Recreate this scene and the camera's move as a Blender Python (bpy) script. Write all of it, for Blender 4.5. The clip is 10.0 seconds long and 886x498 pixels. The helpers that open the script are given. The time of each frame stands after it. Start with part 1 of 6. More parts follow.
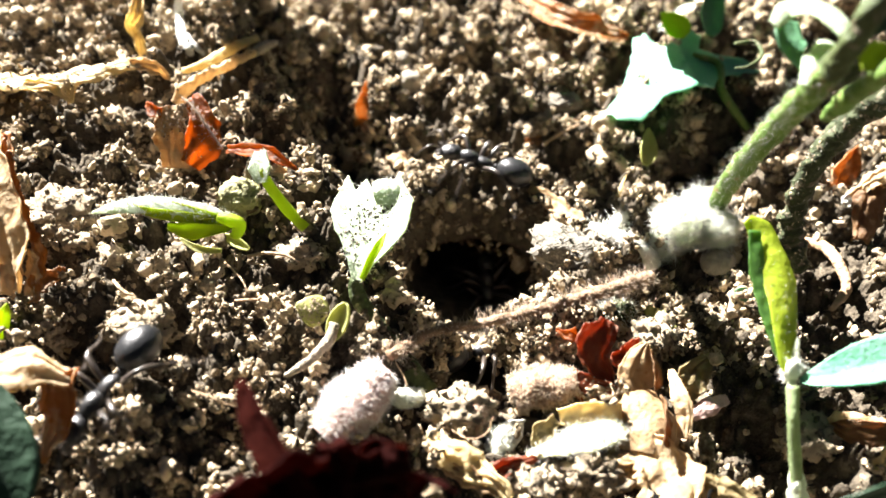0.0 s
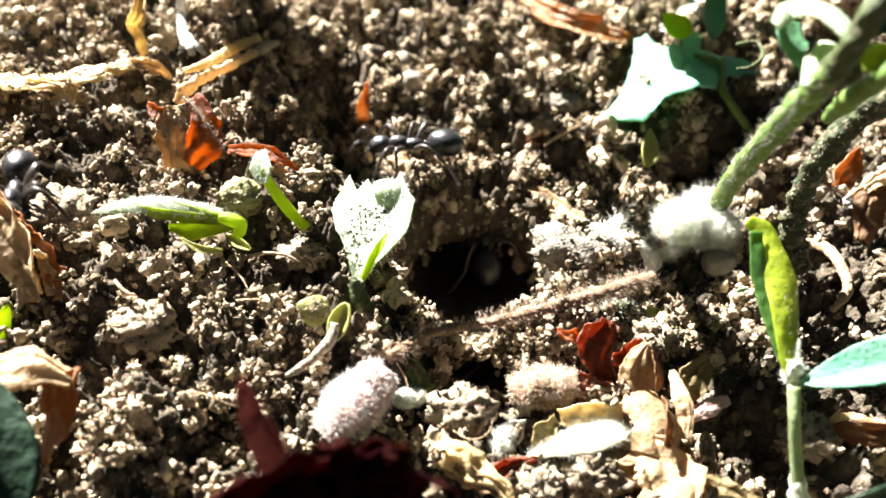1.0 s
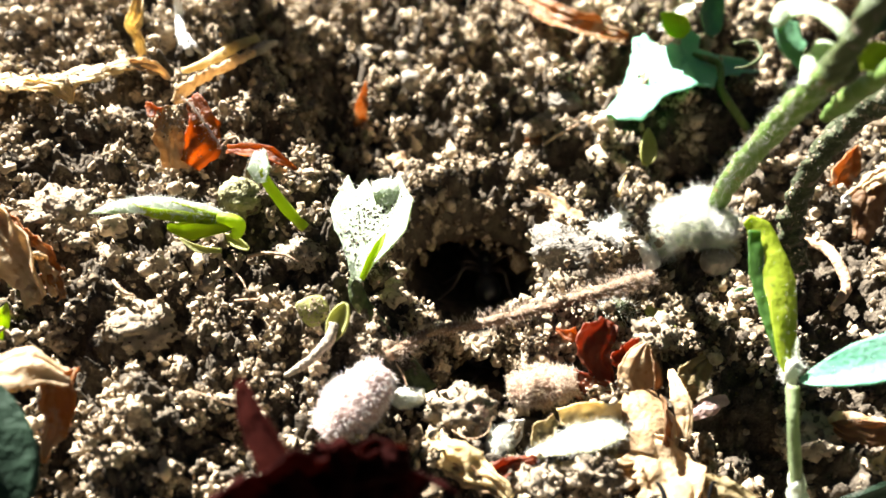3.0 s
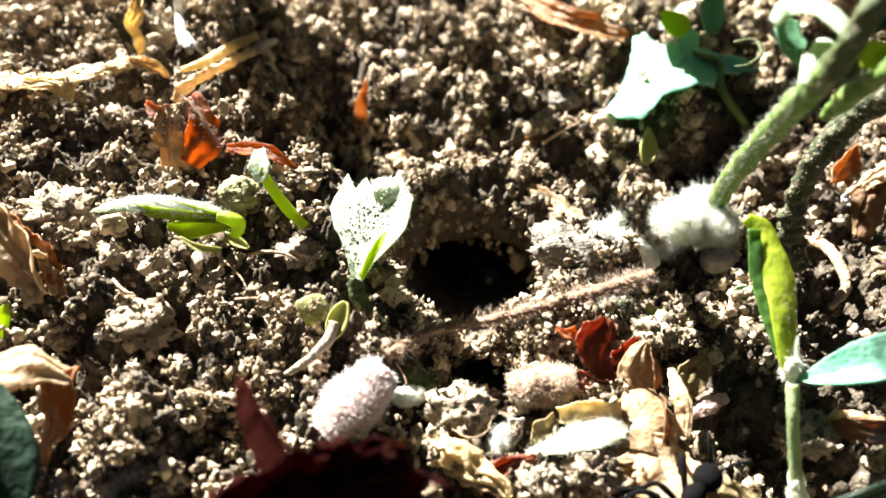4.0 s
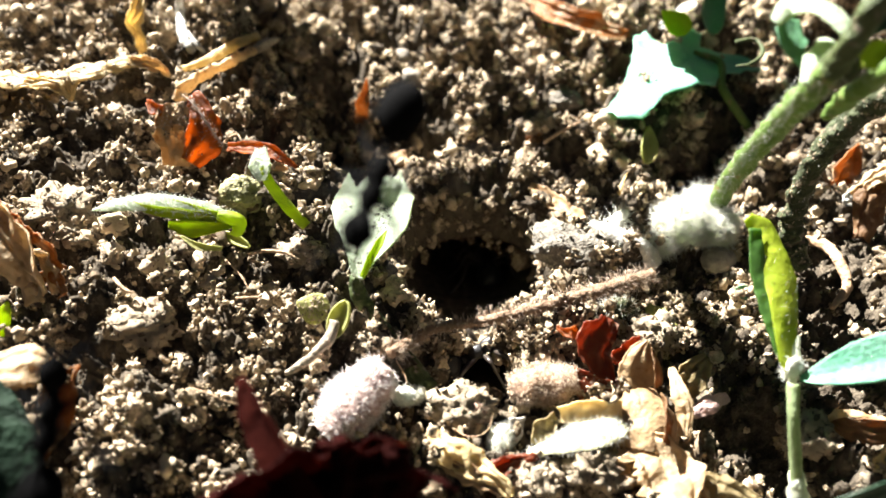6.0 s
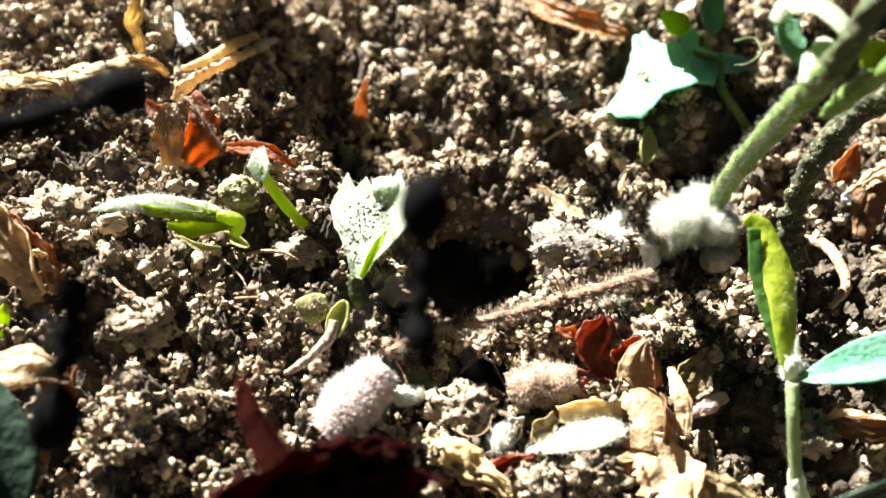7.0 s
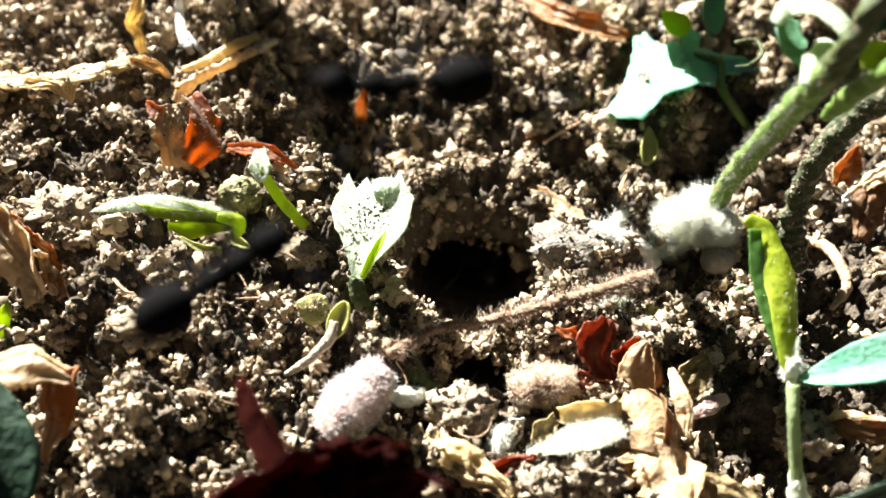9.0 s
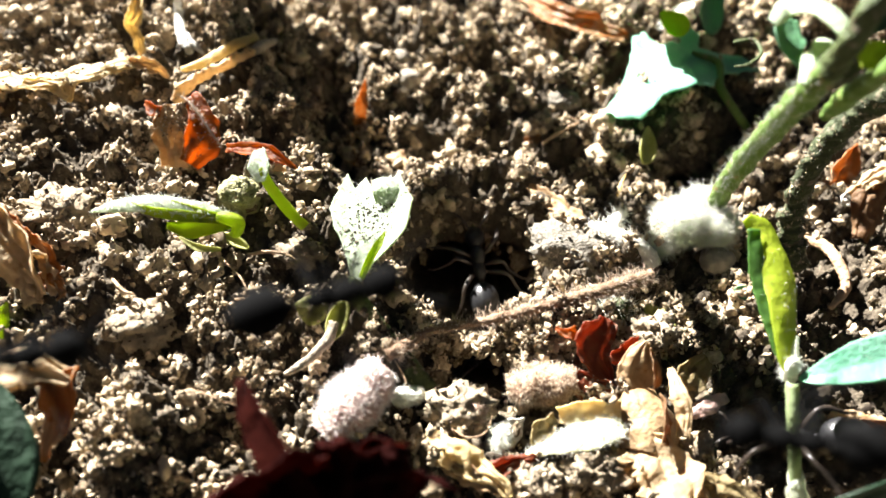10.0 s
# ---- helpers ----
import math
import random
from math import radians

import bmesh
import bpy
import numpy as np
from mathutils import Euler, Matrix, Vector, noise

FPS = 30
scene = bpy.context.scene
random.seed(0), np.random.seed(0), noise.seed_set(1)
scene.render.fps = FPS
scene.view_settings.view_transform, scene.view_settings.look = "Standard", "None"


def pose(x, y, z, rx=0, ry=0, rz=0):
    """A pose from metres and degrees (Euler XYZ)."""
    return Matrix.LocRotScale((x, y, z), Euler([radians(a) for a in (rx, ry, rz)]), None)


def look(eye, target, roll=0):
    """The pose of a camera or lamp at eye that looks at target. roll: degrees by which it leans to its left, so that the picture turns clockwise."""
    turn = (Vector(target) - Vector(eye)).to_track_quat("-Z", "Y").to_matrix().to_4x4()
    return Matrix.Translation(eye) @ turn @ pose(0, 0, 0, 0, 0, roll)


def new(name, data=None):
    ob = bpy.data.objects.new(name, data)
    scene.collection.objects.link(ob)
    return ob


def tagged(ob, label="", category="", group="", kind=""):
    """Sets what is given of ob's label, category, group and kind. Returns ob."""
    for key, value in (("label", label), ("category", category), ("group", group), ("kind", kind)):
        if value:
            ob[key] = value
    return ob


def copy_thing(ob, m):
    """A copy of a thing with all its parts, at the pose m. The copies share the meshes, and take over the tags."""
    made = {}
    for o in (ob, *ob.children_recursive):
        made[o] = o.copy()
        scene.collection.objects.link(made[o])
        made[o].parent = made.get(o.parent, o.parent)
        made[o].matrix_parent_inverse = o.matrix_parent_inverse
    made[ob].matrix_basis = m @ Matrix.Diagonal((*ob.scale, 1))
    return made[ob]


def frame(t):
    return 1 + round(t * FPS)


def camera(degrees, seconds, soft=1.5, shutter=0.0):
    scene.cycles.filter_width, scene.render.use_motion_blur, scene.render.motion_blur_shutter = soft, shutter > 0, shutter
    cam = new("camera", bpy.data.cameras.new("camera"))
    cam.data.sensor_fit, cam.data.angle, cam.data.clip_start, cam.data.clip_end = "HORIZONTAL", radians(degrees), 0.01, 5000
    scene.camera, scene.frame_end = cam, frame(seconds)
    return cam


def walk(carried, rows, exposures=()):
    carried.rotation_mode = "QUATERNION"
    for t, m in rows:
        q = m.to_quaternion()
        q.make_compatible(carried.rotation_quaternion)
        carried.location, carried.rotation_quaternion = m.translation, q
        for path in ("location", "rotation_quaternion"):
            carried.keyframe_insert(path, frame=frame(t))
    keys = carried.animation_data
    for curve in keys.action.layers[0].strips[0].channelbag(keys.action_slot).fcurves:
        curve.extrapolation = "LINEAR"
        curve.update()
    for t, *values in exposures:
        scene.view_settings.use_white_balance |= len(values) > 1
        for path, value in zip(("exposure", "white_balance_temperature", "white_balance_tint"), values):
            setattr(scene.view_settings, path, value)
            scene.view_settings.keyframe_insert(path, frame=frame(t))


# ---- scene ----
# The script works in millimetres and turns them into metres when a mesh is made.
MM = 0.001

# ---- camera ----
cam = camera(60, 10.0, soft=1.6, shutter=0.5)
cam.data.dof.use_dof = True
cam.data.dof.focus_distance = 0.0400
cam.data.dof.aperture_fstop = 50.0
walk(cam, [
    (0.0, pose(0.00000, -0.03182, 0.03182, 45.105, 0, 0.030)),
    (0.5, pose(0.00000, -0.03182, 0.03182, 45.042, 0, 0.090)),
    (1.0, pose(0.00000, -0.03182, 0.03182, 45.127, 0, 0.149)),
    (1.5, pose(0.00000, -0.03182, 0.03182, 45.169, 0, 0.149)),
    (2.0, pose(0.00000, -0.03182, 0.03182, 45.105, 0, 0.090)),
    (2.5, pose(0.00000, -0.03182, 0.03182, 45.105, 0, 0.030)),
    (4.0, pose(0.00000, -0.03182, 0.03182, 45.000, 0, 0.000)),
    (4.5, pose(0.00000, -0.03182, 0.03182, 44.873, 0, 0.000)),
    (5.0, pose(0.00000, -0.03182, 0.03182, 45.000, 0, 0.090)),
    (5.5, pose(0.00000, -0.03182, 0.03182, 44.958, 0, 0.090)),
    (7.0, pose(0.00000, -0.03182, 0.03182, 44.937, 0, 0.000)),
    (7.5, pose(0.00000, -0.03182, 0.03182, 44.916, 0, -0.090)),
    (8.0, pose(0.00000, -0.03182, 0.03182, 44.873, 0, 0.000)),
    (8.5, pose(0.00000, -0.03182, 0.03182, 44.873, 0, -0.030)),
    (9.0, pose(0.00000, -0.03182, 0.03182, 45.000, 0, 0.060)),
    (9.5, pose(0.00000, -0.03182, 0.03182, 45.000, 0, 0.030)),
    (10.0, pose(0.00000, -0.03182, 0.03182, 45.000, 0, -0.030))],
    exposures=[(0.0, 3.12), (1.0, 3.02), (1.5, 3.00), (5.0, 2.96), (7.0, 2.78), (8.0, 2.78), (9.0, 2.83), (9.5, 2.92), (10.0, 2.92)])

# ---- light ----
SUN_TO = Vector((-0.46, 0.62, 0.60)).normalized()
world = bpy.data.worlds.new("sky")
scene.world = world
world.use_nodes = True
wn = world.node_tree
sky = wn.nodes.new("ShaderNodeTexSky")
sky.sky_type = "NISHITA"
sky.sun_disc = False
sky.sun_elevation = math.asin(SUN_TO.z)
sky.sun_rotation = math.atan2(SUN_TO.x, SUN_TO.y)
wn.links.new(sky.outputs["Color"], wn.nodes["Background"].inputs["Color"])
wn.nodes["Background"].inputs["Strength"].default_value = 0.0024
sun_data = bpy.data.lights.new("sun", "SUN")
sun_data.energy = 5.0
sun_data.angle = radians(0.53)
sun_data.color = (1.0, 0.965, 0.925)
sun = new("sun", sun_data)
sun.matrix_world = look(SUN_TO * 2.0, (0, 0, 0))

# ---- materials ----


def mat(name, low, high, scale=900.0, rough=0.8, bump=0.35, fine=5.0, thin=0.0, back=None, island=False, gloss=0.3,
        spots=None, spot_amount=0.0, coat=0.0, each=0.0):
    """A surface that varies between two colours at two scales. thin: share of the light that comes through from behind."""
    m = bpy.data.materials.new(name)
    m.use_nodes = True
    t = m.node_tree
    n, ln = t.nodes, t.links
    p = n["Principled BSDF"]
    co = n.new("ShaderNodeTexCoord")
    big = n.new("ShaderNodeTexNoise")
    big.inputs["Scale"].default_value = scale
    big.inputs["Detail"].default_value = 5
    ln.new(co.outputs["Object"], big.inputs["Vector"])
    small = n.new("ShaderNodeTexNoise")
    small.inputs["Scale"].default_value = scale * fine
    small.inputs["Detail"].default_value = 4
    ln.new(co.outputs["Object"], small.inputs["Vector"])
    mix = n.new("ShaderNodeMath")
    mix.operation = "MULTIPLY_ADD"
    ln.new(small.outputs["Fac"], mix.inputs[0])
    mix.inputs[1].default_value = 0.45
    half = n.new("ShaderNodeMath")
    half.operation = "MULTIPLY"
    ln.new(big.outputs["Fac"], half.inputs[0])
    half.inputs[1].default_value = 0.6
    ln.new(half.outputs[0], mix.inputs[2])
    value = mix.outputs[0]
    if island or each:
        geo = n.new("ShaderNodeNewGeometry" if island else "ShaderNodeObjectInfo")
        add = n.new("ShaderNodeMath")
        add.operation = "MULTIPLY_ADD"
        ln.new(geo.outputs["Random Per Island" if island else "Random"], add.inputs[0])
        add.inputs[1].default_value = 0.5
        less = n.new("ShaderNodeMath")
        less.operation = "SUBTRACT"
        ln.new(value, less.inputs[0])
        less.inputs[1].default_value = 0.25
        ln.new(less.outputs[0], add.inputs[2])
        value = add.outputs[0]
    ramp = n.new("ShaderNodeValToRGB")
    ramp.color_ramp.elements[0].position, ramp.color_ramp.elements[0].color = 0.3, (*low, 1)
    ramp.color_ramp.elements[1].position, ramp.color_ramp.elements[1].color = 0.72, (*high, 1)
    ln.new(value, ramp.inputs["Fac"])
    colour = ramp.outputs["Color"]
    if spots:
        sp = n.new("ShaderNodeTexNoise")
        sp.inputs["Scale"].default_value = scale * 2.3
        sp.inputs["Detail"].default_value = 6
        ln.new(co.outputs["Object"], sp.inputs["Vector"])
        cut = n.new("ShaderNodeMapRange")
        cut.inputs["From Min"].default_value = 0.66 - 0.2 * spot_amount
        cut.inputs["From Max"].default_value = 0.74 - 0.2 * spot_amount
        ln.new(sp.outputs["Fac"], cut.inputs["Value"])
        mc = n.new("ShaderNodeMix")
        mc.data_type = "RGBA"
        ln.new(cut.outputs["Result"], mc.inputs["Factor"])
        ln.new(colour, mc.inputs["A"])
        mc.inputs["B"].default_value = (*spots, 1)
        colour = mc.outputs["Result"]
    ln.new(colour, p.inputs["Base Color"])
    p.inputs["Roughness"].default_value = rough
    p.inputs["Specular IOR Level"].default_value = gloss
    p.inputs["Coat Weight"].default_value = coat
    if bump:
        b = n.new("ShaderNodeBump")
        b.inputs["Strength"].default_value = bump
        b.inputs["Distance"].default_value = 0.6 / scale
        ln.new(mix.outputs[0], b.inputs["Height"])
        ln.new(b.outputs["Normal"], p.inputs["Normal"])
    if thin:
        tr = n.new("ShaderNodeBsdfTranslucent")
        if back:
            warm = n.new("ShaderNodeMix")
            warm.data_type = "RGBA"
            warm.inputs["Factor"].default_value = 0.75
            ln.new(colour, warm.inputs["A"])
            warm.inputs["B"].default_value = (*back, 1)
            ln.new(warm.outputs["Result"], tr.inputs["Color"])
        else:
            ln.new(colour, tr.inputs["Color"])
        ms = n.new("ShaderNodeMixShader")
        ms.inputs["Fac"].default_value = thin
        ln.new(p.outputs[0], ms.inputs[1])
        ln.new(tr.outputs[0], ms.inputs[2])
        ln.new(ms.outputs[0], n["Material Output"].inputs["Surface"])
    return m


# Darker than the crumbs, to put shade into the gaps between them.
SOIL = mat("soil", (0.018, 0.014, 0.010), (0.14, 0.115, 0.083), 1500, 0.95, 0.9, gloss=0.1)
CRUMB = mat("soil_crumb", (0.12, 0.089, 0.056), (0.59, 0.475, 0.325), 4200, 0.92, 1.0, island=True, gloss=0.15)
CLOD = mat("soil_clod", (0.05, 0.038, 0.026), (0.32, 0.265, 0.190), 2400, 0.93, 1.0, gloss=0.15, each=1.0)
LUMP = mat("soil_lump", (0.07, 0.054, 0.037), (0.35, 0.285, 0.20), 3600, 0.93, 1.0, island=True, gloss=0.12)
PALE_STONE = mat("pale_stone", (0.10, 0.088, 0.070), (0.25, 0.225, 0.180), 1300, 0.9, 1.0)
GREY_STONE = mat("grey_stone", (0.17, 0.145, 0.11), (0.33, 0.29, 0.23), 600, 0.8, 0.3)
# For the added shading leaf; passes some light to soften its shadow.
THIN_LEAF = mat("thin_green_leaf", (0.10, 0.22, 0.08), (0.20, 0.34, 0.14), 900, 0.45, 0.15, thin=0.8, back=(0.55, 0.75, 0.45))
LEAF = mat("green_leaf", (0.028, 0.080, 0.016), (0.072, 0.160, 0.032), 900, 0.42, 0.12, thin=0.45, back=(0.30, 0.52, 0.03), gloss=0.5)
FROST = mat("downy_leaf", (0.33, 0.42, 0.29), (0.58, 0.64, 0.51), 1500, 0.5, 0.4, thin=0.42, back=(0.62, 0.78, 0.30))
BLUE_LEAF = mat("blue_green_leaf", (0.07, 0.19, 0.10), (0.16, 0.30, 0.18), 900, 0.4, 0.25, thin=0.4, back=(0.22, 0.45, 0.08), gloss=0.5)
# Raised lime base: part of the backlit glow is put into the colour.
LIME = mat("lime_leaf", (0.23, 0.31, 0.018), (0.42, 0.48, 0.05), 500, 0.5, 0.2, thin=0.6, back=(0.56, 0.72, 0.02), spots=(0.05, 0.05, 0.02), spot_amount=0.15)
YELLOW = mat("yellow_cotyledon", (0.288, 0.304, 0.080), (0.496, 0.480, 0.208), 700, 0.5, 0.2, thin=0.35, back=(0.6, 0.62, 0.12))
STEM = mat("green_stem", (0.05, 0.10, 0.018), (0.15, 0.23, 0.055), 900, 0.5, 0.5, thin=0.15, back=(0.35, 0.5, 0.04), spots=(0.22, 0.15, 0.08), spot_amount=0.25)
PALE_STEM = mat("pale_green_stem", (0.15, 0.21, 0.09), (0.33, 0.39, 0.21), 900, 0.4, 0.3, thin=0.25, back=(0.4, 0.5, 0.15), gloss=0.5)
DARK_STEM = mat("dark_stem", (0.012, 0.016, 0.007), (0.07, 0.085, 0.035), 700, 0.75, 0.8, spots=(0.16, 0.13, 0.09), spot_amount=0.5)
DOWN = mat("white_down", (0.76, 0.76, 0.68), (0.90, 0.90, 0.84), 900, 0.6, 0.0, thin=0.5)
SILVER = mat("silver_leaf", (0.13, 0.42, 0.27), (0.29, 0.56, 0.42), 900, 0.45, 0.3, thin=0.4, back=(0.18, 0.50, 0.16), gloss=0.5)
# Green darkened so that the leaves' shade sits in the colour.
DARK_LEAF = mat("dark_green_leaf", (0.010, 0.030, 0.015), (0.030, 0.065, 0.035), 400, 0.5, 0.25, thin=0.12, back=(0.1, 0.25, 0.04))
PINK_HAIR = mat("pink_hair", (0.84, 0.75, 0.71), (0.96, 0.92, 0.89), 900, 0.6, 0.0, thin=0.35)
BROWN_HAIR = mat("brown_hair", (0.38, 0.28, 0.20), (0.62, 0.51, 0.40), 900, 0.6, 0.0, thin=0.35)
PALE_HAIR = mat("pale_brown_hair", (0.56, 0.44, 0.32), (0.84, 0.72, 0.56), 900, 0.6, 0.0, thin=0.35)
CORE = mat("downy_core", (0.55, 0.58, 0.46), (0.78, 0.80, 0.70), 800, 0.8, 0.6, thin=0.15)
WOOL = mat("white_wool", (0.74, 0.78, 0.64), (0.88, 0.90, 0.80), 1500, 0.9, 0.8, thin=0.6, back=(0.88, 0.94, 0.74))
ROOT = mat("brown_runner", (0.140, 0.084, 0.049), (0.294, 0.196, 0.126), 700, 0.75, 0.6)
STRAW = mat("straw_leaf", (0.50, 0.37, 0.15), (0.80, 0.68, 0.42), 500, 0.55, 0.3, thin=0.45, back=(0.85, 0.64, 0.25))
# Pale tan with the sun put into the colour of lit faces and edges.
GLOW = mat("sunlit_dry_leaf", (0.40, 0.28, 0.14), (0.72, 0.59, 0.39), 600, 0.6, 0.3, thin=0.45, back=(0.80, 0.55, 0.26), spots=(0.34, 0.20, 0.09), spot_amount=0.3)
EMBER = mat("ember_dry_leaf", (0.16, 0.045, 0.014), (0.34, 0.13, 0.04), 700, 0.5, 0.5, thin=0.6, back=(0.74, 0.27, 0.02), spots=(0.07, 0.03, 0.015), spot_amount=0.35)
OLIVE_STEM = mat("olive_stem", (0.025, 0.040, 0.010), (0.085, 0.105, 0.035), 900, 0.6, 0.6, spots=(0.16, 0.13, 0.09), spot_amount=0.4)
DRY_STEM = mat("dry_pale_stem", (0.20, 0.165, 0.12), (0.42, 0.36, 0.27), 1500, 0.8, 1.0)
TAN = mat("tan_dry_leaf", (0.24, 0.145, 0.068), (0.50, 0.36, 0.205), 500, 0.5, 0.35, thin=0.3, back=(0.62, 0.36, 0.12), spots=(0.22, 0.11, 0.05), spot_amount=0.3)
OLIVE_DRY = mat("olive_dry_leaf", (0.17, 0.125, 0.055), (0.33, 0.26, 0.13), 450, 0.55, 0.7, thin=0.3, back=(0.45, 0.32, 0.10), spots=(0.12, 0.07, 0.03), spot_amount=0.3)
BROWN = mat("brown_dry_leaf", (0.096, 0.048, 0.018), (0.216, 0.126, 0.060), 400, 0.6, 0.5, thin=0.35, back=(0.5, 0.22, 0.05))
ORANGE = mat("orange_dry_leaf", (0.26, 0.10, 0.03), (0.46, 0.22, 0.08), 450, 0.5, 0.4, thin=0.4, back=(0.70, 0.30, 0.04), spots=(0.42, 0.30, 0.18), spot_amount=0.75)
RED = mat("red_dry_leaf", (0.12, 0.026, 0.013), (0.27, 0.085, 0.040), 450, 0.5, 0.5, thin=0.45, back=(0.56, 0.13, 0.03), spots=(0.4, 0.3, 0.22), spot_amount=0.3)
# Near-black reds: the backlit leaf's shade is put into these two colours.
SHADED_RED = mat("deep_red_leaf", (0.006, 0.0012, 0.001), (0.026, 0.004, 0.003), 600, 0.8, 0.9, thin=0.3, back=(0.13, 0.012, 0.004), gloss=0.03)
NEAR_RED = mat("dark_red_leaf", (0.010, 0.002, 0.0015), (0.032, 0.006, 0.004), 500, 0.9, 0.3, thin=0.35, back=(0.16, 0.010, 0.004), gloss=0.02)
PINK = mat("pink_bud", (0.42, 0.25, 0.21), (0.68, 0.52, 0.47), 700, 0.7, 0.5, thin=0.15)
FUZZ_BROWN = mat("brown_bud", (0.224, 0.133, 0.091), (0.392, 0.280, 0.210), 800, 0.8, 0.6)
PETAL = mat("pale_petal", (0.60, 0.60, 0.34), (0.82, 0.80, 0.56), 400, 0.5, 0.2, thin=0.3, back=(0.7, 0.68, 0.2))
WHITE_STALK = mat("white_stalk", (0.50, 0.48, 0.42), (0.76, 0.75, 0.70), 600, 0.6, 0.4, thin=0.2)
TWIG = mat("pale_twig", (0.300, 0.180, 0.090), (0.540, 0.390, 0.255), 500, 0.65, 0.6, thin=0.15)
ANT = mat("ant_shell", (0.006, 0.006, 0.007), (0.020, 0.019, 0.019), 1800, 0.40, 0.25, gloss=0.5)
ANT_GASTER = mat("ant_gaster", (0.007, 0.007, 0.008), (0.020, 0.020, 0.021), 2500, 0.36, 0.2, gloss=0.5)
# Near-black copy of the ant shell; the backlit shade is in the colour.
SILHOUETTE_ANT = mat("dull_black_shell", (0.002, 0.002, 0.002), (0.005, 0.005, 0.005), 1500, 0.9, 0.1, gloss=0.03)
ANT_LEG = mat("ant_leg", (0.018, 0.013, 0.011), (0.051, 0.039, 0.030), 1500, 0.35, 0.1, gloss=0.6)

# ---- making meshes ----


def mesh_of(name, verts, faces, material, smooth=True):
    me = bpy.data.meshes.new(name)
    me.from_pydata([tuple(v) for v in np.asarray(verts, float) * MM], [], [tuple(int(i) for i in f) for f in faces])
    me.materials.append(material)
    if smooth:
        me.shade_smooth()
    return me


def part(name, geo, material, parent=None, label="", smooth=True):
    """Links verts and faces as one mesh object under a thing or part."""
    ob = new(name, mesh_of(name, geo[0], geo[1], material, smooth))
    if parent is not None:
        ob.parent = parent
        ob.matrix_parent_inverse = parent.matrix_world.inverted()
    if label:
        ob["label"] = label
    return ob


def thing(name, at, label, category, group="", kind=""):
    ob = new(name)
    ob.location = Vector(at) * MM
    ob.empty_display_size = 0.001
    bpy.context.view_layer.update()
    return tagged(ob, label, category, group, kind)


def join(*geos):
    vs, fs, k = [], [], 0
    for v, f in geos:
        vs.append(np.asarray(v, float))
        fs += [tuple(i + k for i in q) for q in f]
        k += len(v)
    return np.concatenate(vs), fs


def smooth_line(points, steps=8):
    p = [Vector(q) for q in points]
    p = [p[0] * 2 - p[1]] + p + [p[-1] * 2 - p[-2]]
    out = []
    for i in range(1, len(p) - 2):
        for k in range(steps):
            t = k / steps
            out.append(0.5 * (2 * p[i] + (p[i + 1] - p[i - 1]) * t + (2 * p[i - 1] - 5 * p[i] + 4 * p[i + 1] - p[i + 2]) * t * t
                              + (3 * p[i] - p[i - 1] - 3 * p[i + 1] + p[i + 2]) * t ** 3))
    out.append(p[-2])
    return out


def tube(points, radii, around=10, steps=8, rough=0.0, seed=0, flat=1.0):
    """A bent stalk with a radius that changes along it; closed ends."""
    line = smooth_line(points, steps)
    n = len(line)
    rs = np.interp(np.linspace(0, 1, n), np.linspace(0, 1, len(radii)), radii)
    verts, faces = [], []
    side = None
    for i, q in enumerate(line):
        way = (line[min(i + 1, n - 1)] - line[max(i - 1, 0)]).normalized()
        if side is None:
            side = way.orthogonal().normalized()
        side = (side - way * side.dot(way)).normalized()
        other = way.cross(side)
        for k in range(around):
            a = 2 * math.pi * k / around
            r = rs[i]
            if rough:
                r *= 1 + rough * noise.noise(Vector((q.x * 2.2 + seed, q.y * 2.2 + math.cos(a), q.z * 2.2 + math.sin(a))))
            verts.append(q + side * (math.cos(a) * r) + other * (math.sin(a) * r * flat))
    for i in range(n - 1):
        for k in range(around):
            faces.append((i * around + k, i * around + (k + 1) % around, (i + 1) * around + (k + 1) % around, (i + 1) * around + k))
    faces.append(tuple(range(around - 1, -1, -1)))
    faces.append(tuple((n - 1) * around + k for k in range(around)))
    return np.array([tuple(v) for v in verts]), faces


def sheet(grid, thick):
    """A grid of points made into a closed blade of that thickness."""
    g = np.asarray(grid, float)
    nu, nv = g.shape[:2]
    du, dv = np.gradient(g, axis=0), np.gradient(g, axis=1)
    nn = np.cross(du, dv)
    nn /= np.linalg.norm(nn, axis=2, keepdims=True) + 1e-9
    top, low = g + nn * thick / 2, g - nn * thick / 2
    verts = np.concatenate([top.reshape(-1, 3), low.reshape(-1, 3)])
    off = nu * nv
    faces = []
    for i in range(nu - 1):
        for j in range(nv - 1):
            a, b, c, d = i * nv + j, i * nv + j + 1, (i + 1) * nv + j + 1, (i + 1) * nv + j
            faces += [(a, d, c, b), (a + off, b + off, c + off, d + off)]
    rim = [(0, j) for j in range(nv)] + [(i, nv - 1) for i in range(1, nu)] + [(nu - 1, j) for j in range(nv - 2, -1, -1)] + [(i, 0) for i in range(nu - 2, 0, -1)]
    ids = [i * nv + j for i, j in rim]
    for k in range(len(ids)):
        a, b = ids[k], ids[(k + 1) % len(ids)]
        faces.append((a, b, b + off, a + off))
    return verts, faces


